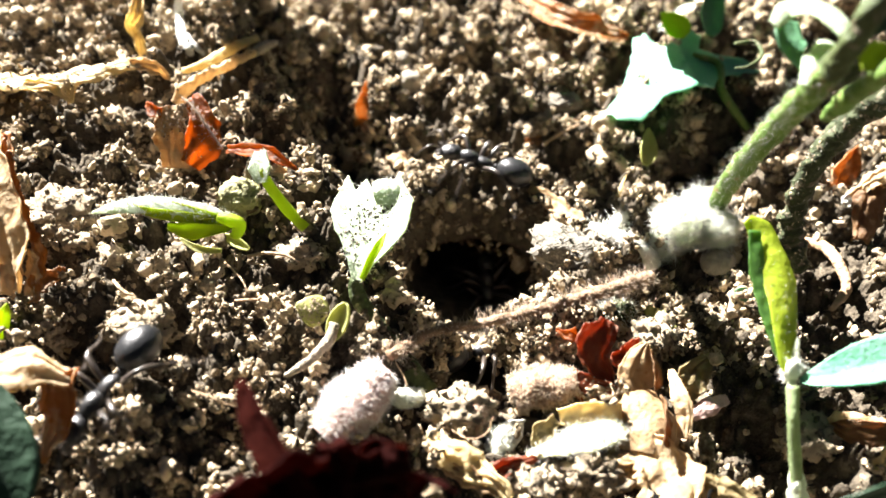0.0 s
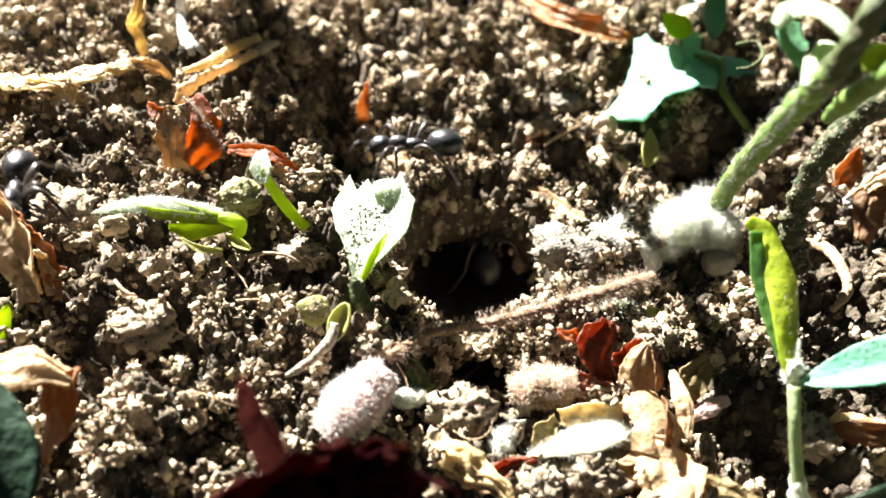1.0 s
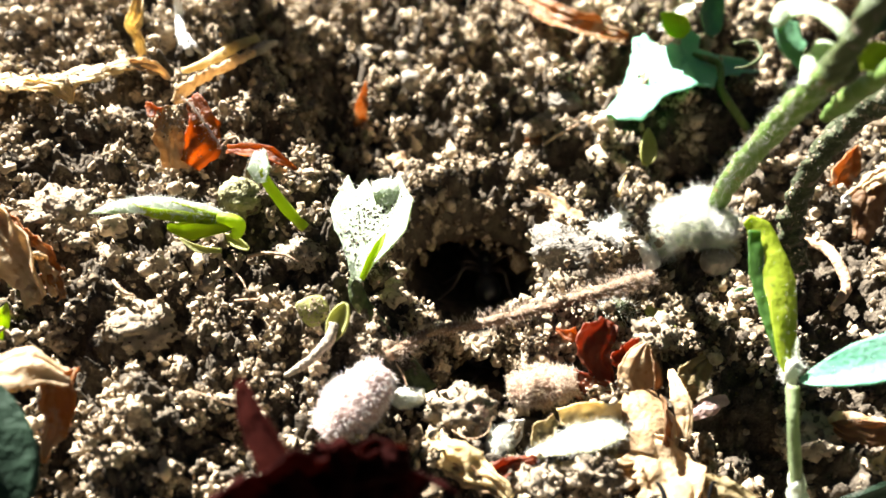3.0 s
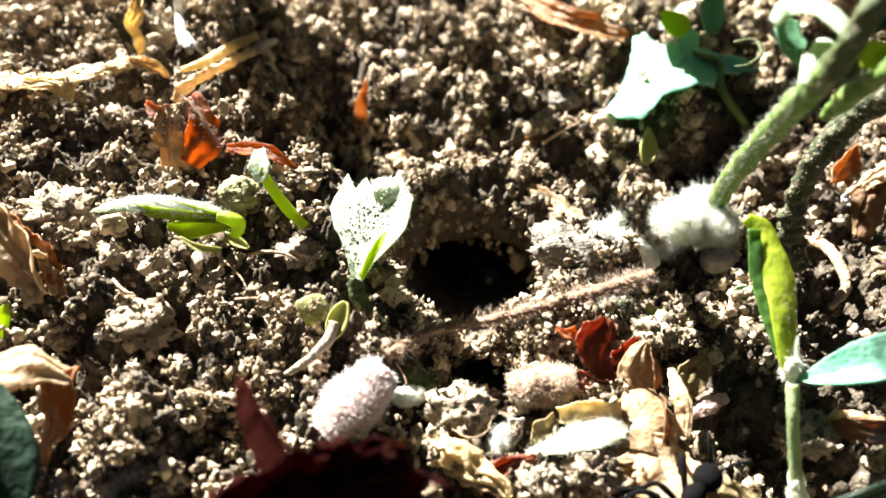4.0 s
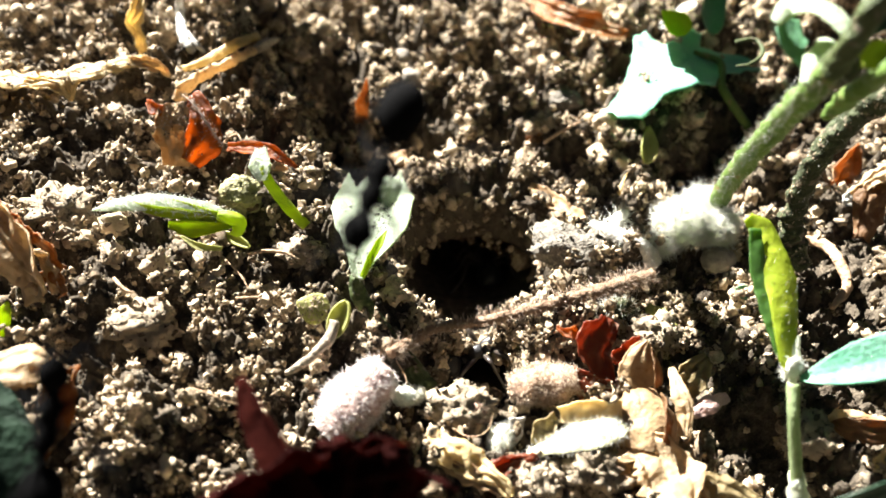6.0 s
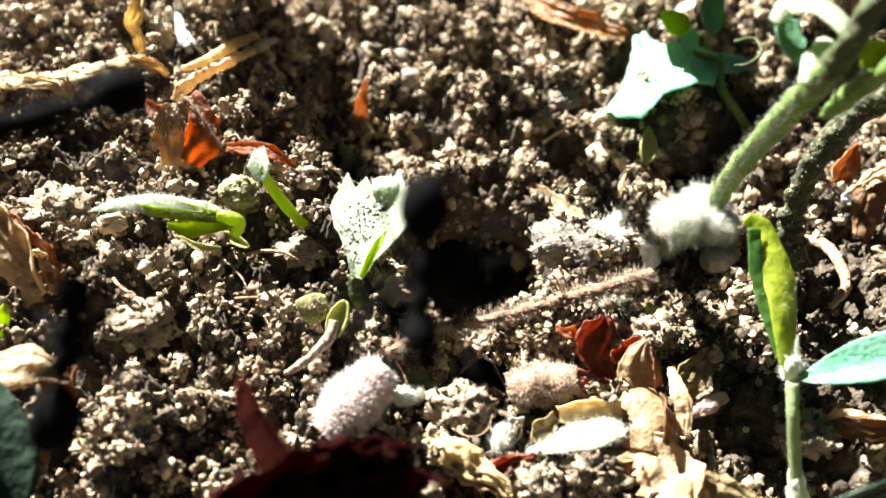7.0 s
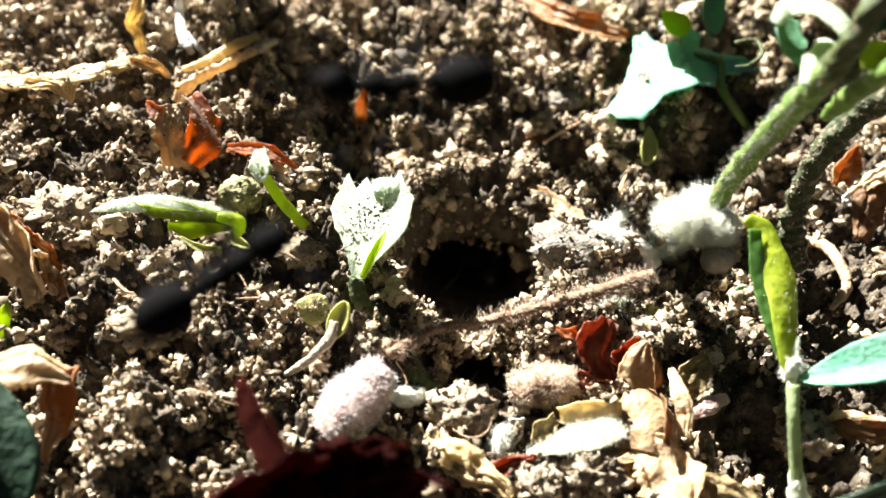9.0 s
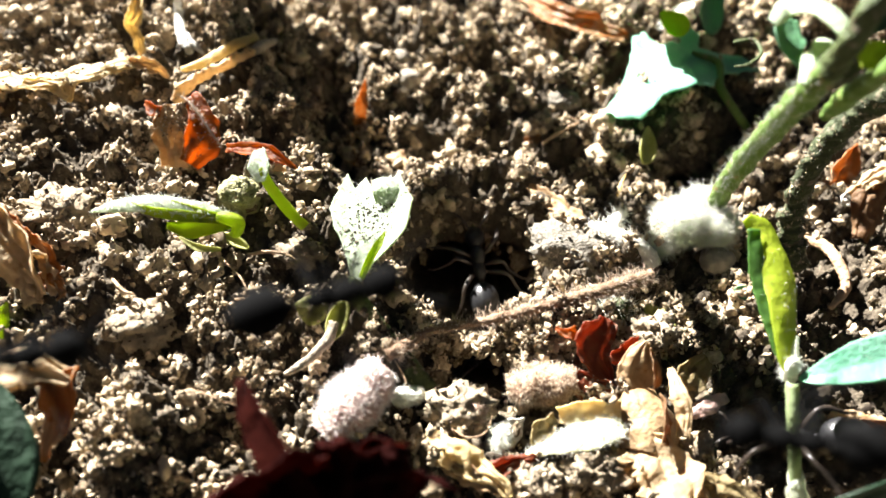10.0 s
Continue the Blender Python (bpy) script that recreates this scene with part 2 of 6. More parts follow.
def blade(base, tip, up, width, shape="ovate", curl=0.6, bend=0.4, crumple=0.0, thick=0.09, seed=0, nu=28, nv=14, ragged=0.0):
    """A leaf from base to tip: curl rolls its sides up, bend arches it lengthwise, crumple wrinkles it. width: half of it."""
    base, tip, up = Vector(base), Vector(tip), Vector(up)
    length = (tip - base).length
    us = np.linspace(0, 1, nu)
    ang = bend * (us - 0.5)
    cy, cz = np.cumsum(np.cos(ang)) / nu, np.cumsum(np.sin(ang)) / nu
    cy, cz = cy - cy[0], cz - cz[0]
    k = length / math.hypot(cy[-1], cz[-1])
    rot = -math.atan2(cz[-1], cy[-1])
    cy, cz = k * (cy * math.cos(rot) - cz * math.sin(rot)), k * (cy * math.sin(rot) + cz * math.cos(rot))
    y = (tip - base).normalized()
    z = (up - y * up.dot(y)).normalized()
    x = y.cross(z)
    basis = np.array([x, y, z])
    rnd = random.Random(seed)
    ph = [rnd.uniform(0, 50) for _ in range(4)]
    grid = np.zeros((nu, nv, 3))
    for i, u in enumerate(us):
        if shape == "ovate":
            w = math.sin(math.pi * min(1, 0.03 + 0.97 * u) ** 0.75) ** 0.8
        elif shape == "long":
            w = math.sin(math.pi * (0.04 + 0.94 * u)) ** 0.55
        elif shape == "point":
            w = (1 - u) ** 0.8 * (0.55 + 0.45 * min(1, u * 5)) + 0.02
        else:
            w = 0.75 + 0.25 * math.sin(math.pi * u)
        w = max(w, 0.03) * width
        for j in range(nv):
            v = -1 + 2 * j / (nv - 1)
            ww = w
            if ragged:
                ww *= 1 + ragged * noise.noise(Vector((u * 6 + ph[0], np.sign(v) * 3, ph[1]))) * abs(v)
            a = curl * v
            px = ww * (math.sin(a) / curl if abs(curl) > 1e-3 else v)
            pz = ww * ((1 - math.cos(a)) / curl if abs(curl) > 1e-3 else 0)
            yy, zz = cy[i], cz[i] + pz
            if ragged and i >= nu - 2:
                yy += ragged * length * 0.25 * noise.noise(Vector((v * 3 + ph[2], 0, 0)))
            if crumple:
                s = 1.0 / max(0.5, width)
                d = noise.noise_vector(Vector((px * s * 1.3 + ph[0], yy * s * 1.3 + ph[1], ph[2])))
                e = noise.noise_vector(Vector((px * s * 3.6 + ph[1], yy * s * 2.4 + ph[2], ph[3])))
                px += crumple * (0.35 * d.x + 0.12 * e.x)
                yy += crumple * (0.35 * d.y + 0.12 * e.y)
                zz += crumple * (0.8 * d.z + 0.5 * e.z)
            grid[i, j] = (px, yy, zz)
    return sheet(grid @ basis + np.array(base), thick)


def ribbon(spine, wide, up, curl=0.0, crumple=0.0, ragged=0.0, ribs=0.0, rib_count=7, fold=0.0, thick=0.07, seed=0, nu=36, nv=18, crown=None):
    """A leaf along a bent spine. wide: reach to either side along it; up: which way its face looks, one or several along it;
    crown: how far its end runs out, from one side to the other, as (side, reach)."""
    line = smooth_line(spine, max(2, nu // (len(spine) - 1)))
    n = len(line)
    ups = [Vector(u) for u in (up if isinstance(up, list) else [up])]
    us = np.linspace(0, 1, n)
    at = np.linspace(0, 1, len(wide))
    lw, rw = np.interp(us, at, [w[0] for w in wide]), np.interp(us, at, [w[1] for w in wide])
    big = max(0.4, max(max(w) for w in wide))
    rnd = random.Random(seed)
    ph = [rnd.uniform(0, 50) for _ in range(4)]
    grid = np.zeros((n, nv, 3))
    for i, q in enumerate(line):
        y = (line[min(i + 1, n - 1)] - line[max(i - 1, 0)]).normalized()
        k = us[i] * (len(ups) - 1)
        a = ups[int(k)].lerp(ups[min(int(k) + 1, len(ups) - 1)], k - int(k))
        z = (a - y * a.dot(y)).normalized()
        x = y.cross(z)
        for j in range(nv):
            v = -1 + 2 * j / (nv - 1)
            w = lw[i] if v < 0 else rw[i]
            if ragged:
                w *= 1 + ragged * abs(v) * (noise.noise(Vector((us[i] * 5 + ph[0], np.sign(v) * 3, ph[1]))) + 0.5 * noise.noise(Vector((us[i] * 17 + ph[1], np.sign(v) * 3, ph[0]))))
            t = curl * v
            px = w * (math.sin(t) / curl if abs(curl) > 1e-3 else v)
            pz = w * ((1 - math.cos(t)) / curl if abs(curl) > 1e-3 else 0) + fold * abs(v) * w
            if ribs:
                pz += ribs * math.sin(v * rib_count + 2.5 * noise.noise(Vector((us[i] * 2.0, v * 1.5, ph[3]))))
            p = q + x * px + z * pz
            if crown:
                p = p + y * (np.interp(v, [c[0] for c in crown], [c[1] for c in crown]) * max(0.0, (us[i] - 0.6) / 0.4) ** 2)
            if crumple:
                c = p * (1.0 / big)
                d, e = noise.noise_vector(c * 1.2 + Vector(ph[:3])), noise.noise_vector(c * 3.4 + Vector(ph[1:]))
                p = p + d * (0.55 * crumple) + e * (0.1 * crumple)
            grid[i, j] = p
    return sheet(grid, thick)


def icosphere(level):
    bm = bmesh.new()
    bmesh.ops.create_icosphere(bm, subdivisions=level, radius=1.0)
    v = np.array([tuple(p.co) for p in bm.verts])
    f = np.array([[w.index for w in p.verts] for p in bm.faces])
    bm.free()
    return v, f


def crumb_shapes(level, count, lump, seed):
    v, f = icosphere(level)
    rnd = random.Random(seed)
    out = []
    for k in range(count):
        o = Vector((k * 5.3 + seed, 1.7 * k, 0))
        w = np.array([q * (1 + lump * noise.noise(Vector(q) * 1.3 + o) + lump * 0.8 * noise.noise(Vector(q) * 2.9 + o)) for q in v])
        out.append(w * np.array([1.0, rnd.uniform(0.5, 1.0), rnd.uniform(0.4, 0.8)]))
    return out, f


def on_faces(geo, count, rnd, aim=None, least=0.0):
    """Random places on a surface and the way it looks there; aim: only faces turned to it."""
    v = np.asarray(geo[0], float)
    tri = np.array([(f[0], f[i], f[i + 1]) for f in geo[1] if len(f) < 6 for i in range(1, len(f) - 1)])
    a, b, c = v[tri[:, 0]], v[tri[:, 1]], v[tri[:, 2]]
    nn = np.cross(b - a, c - a)
    area = np.linalg.norm(nn, axis=1)
    nn = nn / (area[:, None] + 1e-12)
    if aim is not None:
        area = area * (nn @ np.array(Vector(aim).normalized()) > least)
    pick = rnd.choice(len(tri), count, p=area / area.sum())
    s, t = rnd.rand(count, 1), rnd.rand(count, 1)
    flip = s + t > 1
    s, t = np.where(flip, 1 - s, s), np.where(flip, 1 - t, t)
    return a[pick] + (b - a)[pick] * s + (c - a)[pick] * t, nn[pick]


def grit_on(geo, count, lo, hi, seed, aim=None, least=0.0, near=None, within=1.0):
    """Soil grains that cling to a surface; near, within: only round that place."""
    rnd = np.random.RandomState(seed)
    at, way = on_faces(geo, count, rnd, aim, least)
    if near is not None:
        away = np.linalg.norm(at - np.array(near), axis=1)
        at = at[away < within * rnd.uniform(0.4, 1.0, len(at)) + away.min()]
    shapes, f = crumb_shapes(1, 10, 1.0, seed)
    out = []
    for i, p in enumerate(at):
        r = lo * (1 - rnd.rand() * (1 - (lo / hi) ** 2)) ** -0.5
        e = np.array(Euler(rnd.uniform(0, 6.28, 3)).to_matrix())
        out.append((shapes[i % 10] @ e.T * r + p, [tuple(q) for q in f]))
    return join(*out)


def dusting(geo, count, lo, hi, seed, parent, aim=(0, -0.2, 1), least=0.1, near=None, within=1.0, material=None):
    ob = part("soil_specks", grit_on(geo, count, lo, hi, seed, aim, least, near, within), material or CRUMB, parent, "brown soil specks", False)
    ob["kind"] = "stuff"
    return ob


def midrib(base, tip, up, bend, r0, r1, lift=0.03):
    """The raised vein along the middle of a blade of the same base, tip and bend."""
    base, tip, up = Vector(base), Vector(tip), Vector(up)
    us = np.linspace(0, 1, 12)
    ang = bend * (us - 0.5)
    cy, cz = np.cumsum(np.cos(ang)) / 12, np.cumsum(np.sin(ang)) / 12
    cy, cz = cy - cy[0], cz - cz[0]
    k = (tip - base).length / math.hypot(cy[-1], cz[-1])
    rot = -math.atan2(cz[-1], cy[-1])
    y = (tip - base).normalized()
    z = (up - y * up.dot(y)).normalized()
    pts = []
    for a, b in zip(cy, cz):
        pts.append(base + y * (k * (a * math.cos(rot) - b * math.sin(rot))) + z * (k * (a * math.sin(rot) + b * math.cos(rot)) + lift))
    return tube(pts, [r0, r1], 6, 2)


def lobed(centre, ahead, up, rim, thick=0.1, dish=0.12, wave=0.25, seed=0, crease=0.0, stretch=1.0, size=1.0):
    """A leaf with angular lobes round a centre. rim: (degrees from ahead, reach), with straight edges between them."""
    c, y, z = Vector(centre), Vector(ahead).normalized(), Vector(up)
    z = (z - y * z.dot(y)).normalized()
    x = y.cross(z)
    na, nr = 120, 9
    corners = [Vector((r * size * math.sin(radians(a)), r * size * stretch * math.cos(radians(a)))) for a, r in rim]
    grid = np.zeros((nr, na + 1, 3))
    for j in range(na + 1):
        u = (j % na) / na * len(corners)
        k = int(u)
        edge = corners[k].lerp(corners[(k + 1) % len(corners)], u - k)
        edge = edge * (1 + 0.05 * noise.noise(Vector((edge.x * 2.6, edge.y * 2.6, seed))))
        for i in range(nr):
            q = 0.002 + 0.998 * i / (nr - 1)
            px, py = edge * q
            r = edge.length * q
            pz = dish * r * r / 5 + wave * noise.noise(Vector((px * 0.5 + seed, py * 0.5, 3.0))) * r / 3 - crease * abs(px) * (1.15 if px > 0 else 1.0)
            grid[i, j] = c + x * px + y * py + z * pz
    return sheet(grid, thick)


def ball(centre, radii, level=3, lump=0.15, freq=1.0, seed=0, turn=(0, 0, 0), pits=0.0):
    """A rounded body, lumpy at two scales."""
    bm = bmesh.new()
    bmesh.ops.create_icosphere(bm, subdivisions=level, radius=1.0)
    e = Euler([radians(a) for a in turn]).to_matrix()
    verts = []
    for v in bm.verts:
        k = 1 + lump * noise.noise(v.co * freq * 1.3 + Vector((seed * 7.1, 0, 0))) + lump * 0.5 * noise.noise(v.co * freq * 3.3 + Vector((0, seed * 3.7, 0)))
        if pits:
            k += pits * noise.noise(v.co * freq * 7.0 + Vector((0, 0, seed)))
        verts.append(tuple(e @ Vector((v.co.x * radii[0] * k, v.co.y * radii[1] * k, v.co.z * radii[2] * k)) + Vector(centre)))
    faces = [tuple(w.index for w in f.verts) for f in bm.faces]
    bm.free()
    return np.array(verts), faces


def hairs(geo, count, length, radius=0.02, seed=0, lean=0.5, droop=0.0, above=None):
    """Fine tapered hairs that stand on a surface."""
    v = np.asarray(geo[0], float)
    rnd = np.random.RandomState(seed)
    tri = np.array([(f[0], f[i], f[i + 1]) for f in geo[1] if len(f) < 6 for i in range(1, len(f) - 1)])
    a, b, c = v[tri[:, 0]], v[tri[:, 1]], v[tri[:, 2]]
    nn = np.cross(b - a, c - a)
    area = np.linalg.norm(nn, axis=1)
    pick = rnd.choice(len(tri), count, p=area / area.sum())
    s, t = rnd.rand(count), rnd.rand(count)
    flip = s + t > 1
    s[flip], t[flip] = 1 - s[flip], 1 - t[flip]
    root = a[pick] + (b - a)[pick] * s[:, None] + (c - a)[pick] * t[:, None]
    way = nn[pick] / (area[pick][:, None] + 1e-12) + rnd.normal(0, lean, (count, 3))
    way[:, 2] -= droop
    way /= np.linalg.norm(way, axis=1, keepdims=True) + 1e-9
    ln = length * rnd.uniform(0.45, 1.25, count)[:, None]
    bendv = rnd.normal(0, 0.35, (count, 3))
    mid = root + way * ln * 0.55
    end = mid + (way + bendv) * ln * 0.5
    o1 = np.cross(way, (0.31, 0.52, 0.79))
    o1 /= np.linalg.norm(o1, axis=1, keepdims=True) + 1e-9
    o2 = np.cross(way, o1)
    verts = np.zeros((count, 7, 3))
    for k in range(3):
        d = o1 * math.cos(k * 2.094) + o2 * math.sin(k * 2.094)
        verts[:, k] = root - way * 0.03 + d * radius
        verts[:, 3 + k] = mid + d * radius * 0.75
    verts[:, 6] = end
    one = np.array([(0, 1, 4, 3), (1, 2, 5, 4), (2, 0, 3, 5)])
    cap = np.array([(3, 4, 6), (4, 5, 6), (5, 3, 6)])
    base = (np.arange(count) * 7)[:, None, None]
    faces = [tuple(q) for q in (one[None] + base).reshape(-1, 4)] + [tuple(q) for q in (cap[None] + base).reshape(-1, 3)]
    return verts.reshape(-1, 3), faces


def down(geo, count, length, material, parent, radius=0.02, seed=0, lean=0.5, droop=0.0, label="fine standing hairs"):
    ob = part("hairs", hairs(geo, count, length, radius, seed, lean, droop), material, parent, label)
    ob["kind"] = "stuff"
    return ob


# ---- ground ----
# relief begins
MOUNDS = [((-16.27, -5.13), 1.2, 7.0), ((-8.76, 0.05), 1.3, 2.6), ((8.96, -1.33), 1.0, 3.0), ((14.59, -3.50), 1.0, 5.0),
          ((-5.78, -3.29), 1.3, 1.7), ((-3.75, -9.86), 0.8, 2.5), ((4.90, -10.19), 0.5, 3.0), ((6.00, -6.29), 1.2, 2.2), ((-24.45, 10.42), 1.0, 7.0), ((-11.90, -13.31), 0.6, 5.0), ((1.77, 10.42), 0.6, 5.0)]
BRINK_X, BRINK_Y, TERRACE = (-2.6, -7.2, -12.2, -16.8, -24.0), (-3.5, 5.7, 15.1, 26.7, 49.0), 3.9
PITS = [((1.84, -0.42), 4.9, 5.0, 13.0), ((1.93, -7.59), 2.4, 2.6, 11.0), ((14.5, -13.6), 4.2, 3.6, 2.2),
        ((-20.36, 0.05), 2.6, 2.0, 1.5), ((18.90, 11.06), 3.4, 2.8, 2.4), ((23.93, 20.51), 4.0, 5.0, 3.0), ((1.18, 9.66), 5.6, 3.0, 2.5), ((8.46, 8.26), 3.0, 1.6, 1.6), ((-5.8, 9.2), 3.4, 5.0, 2.2), ((-8.6, 17.5), 2.6, 5.0, 1.6), ((16.2, 8.2), 4.2, 3.2, 2.2)]


def relief(x, y):
    """The ground's height without its grain, in millimetres."""
    z = 0.0 * x + 0.5 * np.sin(x * 0.21 + 1.0) * np.cos(y * 0.17) + 0.25 * np.sin(x * 0.53 + y * 0.31)
    # a terrace on one side that breaks off towards the hole
    edge = x - np.interp(y, BRINK_Y, BRINK_X)
    s = np.clip((1.3 - edge) / 2.6, 0, 1)
    z = z + TERRACE * s * s * (3 - 2 * s) * np.clip((y + 19.0) / 18.0, 0, 1)
    for (cx, cy), h, r in MOUNDS:
        z = z + h * np.exp(-((x - cx) ** 2 + (y - cy) ** 2) / (r * r))
    for (cx, cy), rx, ry, deep in PITS:
        d = np.sqrt(((x - cx) / rx) ** 2 + ((y - cy) / ry) ** 2)
        s = np.clip((1.08 - d) / 0.55, 0, 1)
        z = z - deep * s * s * (3 - 2 * s)
    return z
# relief ends


def spread(lo, hi, step, reach, growth=1.35):
    mid = list(np.arange(lo, hi + step / 2, step))
    out, gap, a, b = [], step, lo, hi
    left, right = [], []
    while b < reach:
        gap *= growth
        a, b = a - gap, b + gap
        left.append(a)
        right.append(b)
    return np.array(left[::-1] + mid + right)


def in_view(x, y):
    """The stretch of ground on which the crumbs are laid out one by one."""
    return (np.abs(x) < 21 + 0.47 * (y + 17)) & (y > -19) & (y < 35)


def grain_at(x, y):
    """The small heaps and hollows of the ground."""
    q = Vector((x, y, 0))
    far = 1 + 0.03 * max(0.0, y)
    return (1.6 * noise.noise(q * 0.33) + 1.0 * noise.noise(q * 0.8) + 0.4 * noise.noise(q * 1.9)) * far - 0.35


def packed(q):
    """The tops of crumbs packed together, with deep gaps between them."""
    w = q + noise.noise_vector(q * 1.6) * 0.22
    d = noise.voronoi(w * 1.15)[0]
    e = noise.voronoi(w * 2.9)[0]
    gap = min(1.0, (d[1] - d[0]) * 3.2)
    fine = min(1.0, (e[1] - e[0]) * 3.0)
    size = 0.75 + 0.5 * noise.noise(q * 0.8)
    return size * (1.05 * gap ** 0.6 - 0.35 * d[0]) + 0.16 * fine ** 0.6 - 0.35


def make_ground():
    xs, ys = spread(-41, 41, 0.14, 30000), spread(-19, 34, 0.14, 30000)
    gx, gy = np.meshgrid(xs, ys)
    gz = relief(gx, gy)
    flat = np.clip((90 - np.hypot(gx, gy)) / 40, 0, 1)
    grain = np.zeros_like(gz)
    grit = np.random.RandomState(3).normal(0, 0.055, gz.shape)
    for i in range(gx.shape[0]):
        for j in range(gx.shape[1]):
            if flat[i, j] > 0 and in_view(gx[i, j] * 0.93, gy[i, j]):
                q = Vector((gx[i, j], gy[i, j], 7))
                grain[i, j] = grain_at(gx[i, j], gy[i, j]) + packed(q) + grit[i, j]
    gz = gz * flat + grain * flat
    # the two holes run on as burrows under the far bank
    gy = gy + 1.4 * np.clip(-gz - 3.0, 0, None)
    n, m = gx.shape
    verts = np.stack([gx, gy, gz], 2).reshape(-1, 3) * MM
    idx = np.arange(n * m).reshape(n, m)
    quads = np.stack([idx[:-1, :-1], idx[:-1, 1:], idx[1:, 1:], idx[1:, :-1]], 2).reshape(-1, 4)
    me = bpy.data.meshes.new("ground")
    me.from_pydata(verts.tolist(), [], quads.tolist())
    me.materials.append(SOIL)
    me.shade_smooth()
    return tagged(new("ground", me), "dry crumbly garden soil with an ant hole, darkened for shaded gaps", "ground", kind="structure")


ground = make_ground()


def scatter(name, count, level, lo, hi, lump, seed, label, power=2.6, pile=9, hosts=None):
    rnd = np.random.RandomState(seed)
    shapes, f = crumb_shapes(level, 14, lump, seed)
    xs, ys = rnd.uniform(-44, 44, count * 4), rnd.uniform(-19, 35, count * 4)
    ok = in_view(xs, ys)
    xs, ys = xs[ok], ys[ok]
    # crumbs gather in heaps and leave bare hollows between them
    keep = np.array([(1.05 if a < -5 else 0.75 if b > 3 else 0.68 if a < 8 or b > -4 else 0.6) + 0.8 * grain_at(a, b) + (0.5 if b < -12 else 0.0) for a, b in zip(xs, ys)])
    ok = rnd.rand(len(xs)) < keep
    xs, ys = xs[ok], ys[ok]
    # most of them cling together in small heaps
    heaps = int(count * 0.75) // pile
    hx, hy = np.repeat(xs[:heaps], pile), np.repeat(ys[:heaps], pile)
    r = lo * (1 - rnd.rand(count) * (1 - (lo / hi) ** power)) ** (-1 / power)
    m = len(hx)
    wide = rnd.uniform(0.4, 1.0, heaps).repeat(pile)
    hx, hy = hx + rnd.normal(0, 0.42, m) * wide, hy + rnd.normal(0, 0.42, m) * wide
    xs, ys = np.concatenate([hx, xs[heaps:heaps + count - m]]), np.concatenate([hy, ys[heaps:heaps + count - m]])
    if hosts is None:
        # and many line the mouths of the two holes
        for (cx, cy), rx, ry, inner in ((PITS[0][0], *PITS[0][1:3], 0.60), (PITS[1][0], *PITS[1][1:3], 0.60), ((6.00, -6.29), 3.0, 2.6, 0.0), ((13.89, -5.13), 4.5, 2.4, 0.0)):
            a, d = rnd.uniform(0, 6.283, 450), rnd.uniform(inner ** 2, 1.15, 450) ** 0.5
            xs, ys = np.concatenate([xs[:-450], cx + rx * d * np.cos(a)]), np.concatenate([ys[:-450], cy + ry * d * np.sin(a)])
            xs, ys = np.roll(xs, 450), np.roll(ys, 450)
        xs, ys = np.roll(xs, -1800), np.roll(ys, -1800)
    n = len(xs)
    r = r[:n] * (1 + 0.022 * np.clip(ys, 0, None))
    lift = np.concatenate([np.abs(rnd.normal(0, 0.68, m)) * wide, np.zeros(n - m)])
    zs = relief(xs, ys)
    deep = zs < -6.0
    ys = ys + 1.4 * np.clip(-zs - 3.0, 0, None)
    zs = zs + np.array([grain_at(a, b) for a, b in zip(xs, ys)]) + r * rnd.uniform(0.0, 0.6, n) + lift
    if hosts is not None:
        # most of the grains cling to the upper side of a larger crumb
        k = rnd.choice(len(hosts), int(n * 0.85), p=hosts[:, 3] ** 2 / (hosts[:, 3] ** 2).sum())
        d = rnd.normal(0, 1, (len(k), 3))
        d[:, 2] = np.abs(d[:, 2]) * 0.9
        d /= np.linalg.norm(d, axis=1, keepdims=True)
        on = hosts[k, :3] + d * hosts[k, 3:] * (np.array([0.95, 0.95, 0.85]) * rnd.uniform(0.9, 1.25, (len(k), 1)))
        xs[:len(k)], ys[:len(k)], zs[:len(k)] = on.T
        deep[:len(k)] = False
    ang = rnd.uniform(0, 6.283, (n, 3))
    nv = len(shapes[0])
    verts = np.zeros((n, nv, 3))
    for i in range(n):
        e = np.array(Euler(ang[i]).to_matrix())
        verts[i] = shapes[i % 14] @ e.T * r[i] + (xs[i], ys[i], zs[i])
    kept = np.stack([xs, ys, zs, r], 1)[~deep]
    verts, n = verts[~deep], int((~deep).sum())
    faces = (f[None] + (np.arange(n) * nv)[:, None, None]).reshape(-1, 3)
    me = bpy.data.meshes.new(name)
    me.from_pydata((verts.reshape(-1, 3) * MM).tolist(), [], faces.tolist())
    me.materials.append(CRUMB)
    me.shade_smooth()
    tagged(new(name, me), label, "soil", kind="stuff")
    return kept


crumb_places = scatter("soil_crumbs", 15500, 2, 0.14, 0.66, 0.9, 11, "pale dry soil crumbs heaped over the ground", 2.1, 6)
scatter("soil_grains", 56000, 1, 0.055, 0.18, 1.25, 23, "fine dry soil grains on and between the crumbs", 2.0, hosts=crumb_places)


def stone(name, at, radii, material, label, lump=0.2, freq=1.0, seed=0, turn=(0, 0, 0), pits=0.0, category="stone", crust=0, grain=(0.06, 0.2)):
    """A stone or clod; crust: so many grains of soil cling to it."""
    g = ball((0, 0, 0), radii, 4, lump, freq, seed, turn, pits)
    if crust:
        g = join(g, grit_on(g, crust, *grain, seed + 40))
    ob = part(name, g, material)
    ob.location = Vector(at) * MM
    return tagged(ob, label, category)


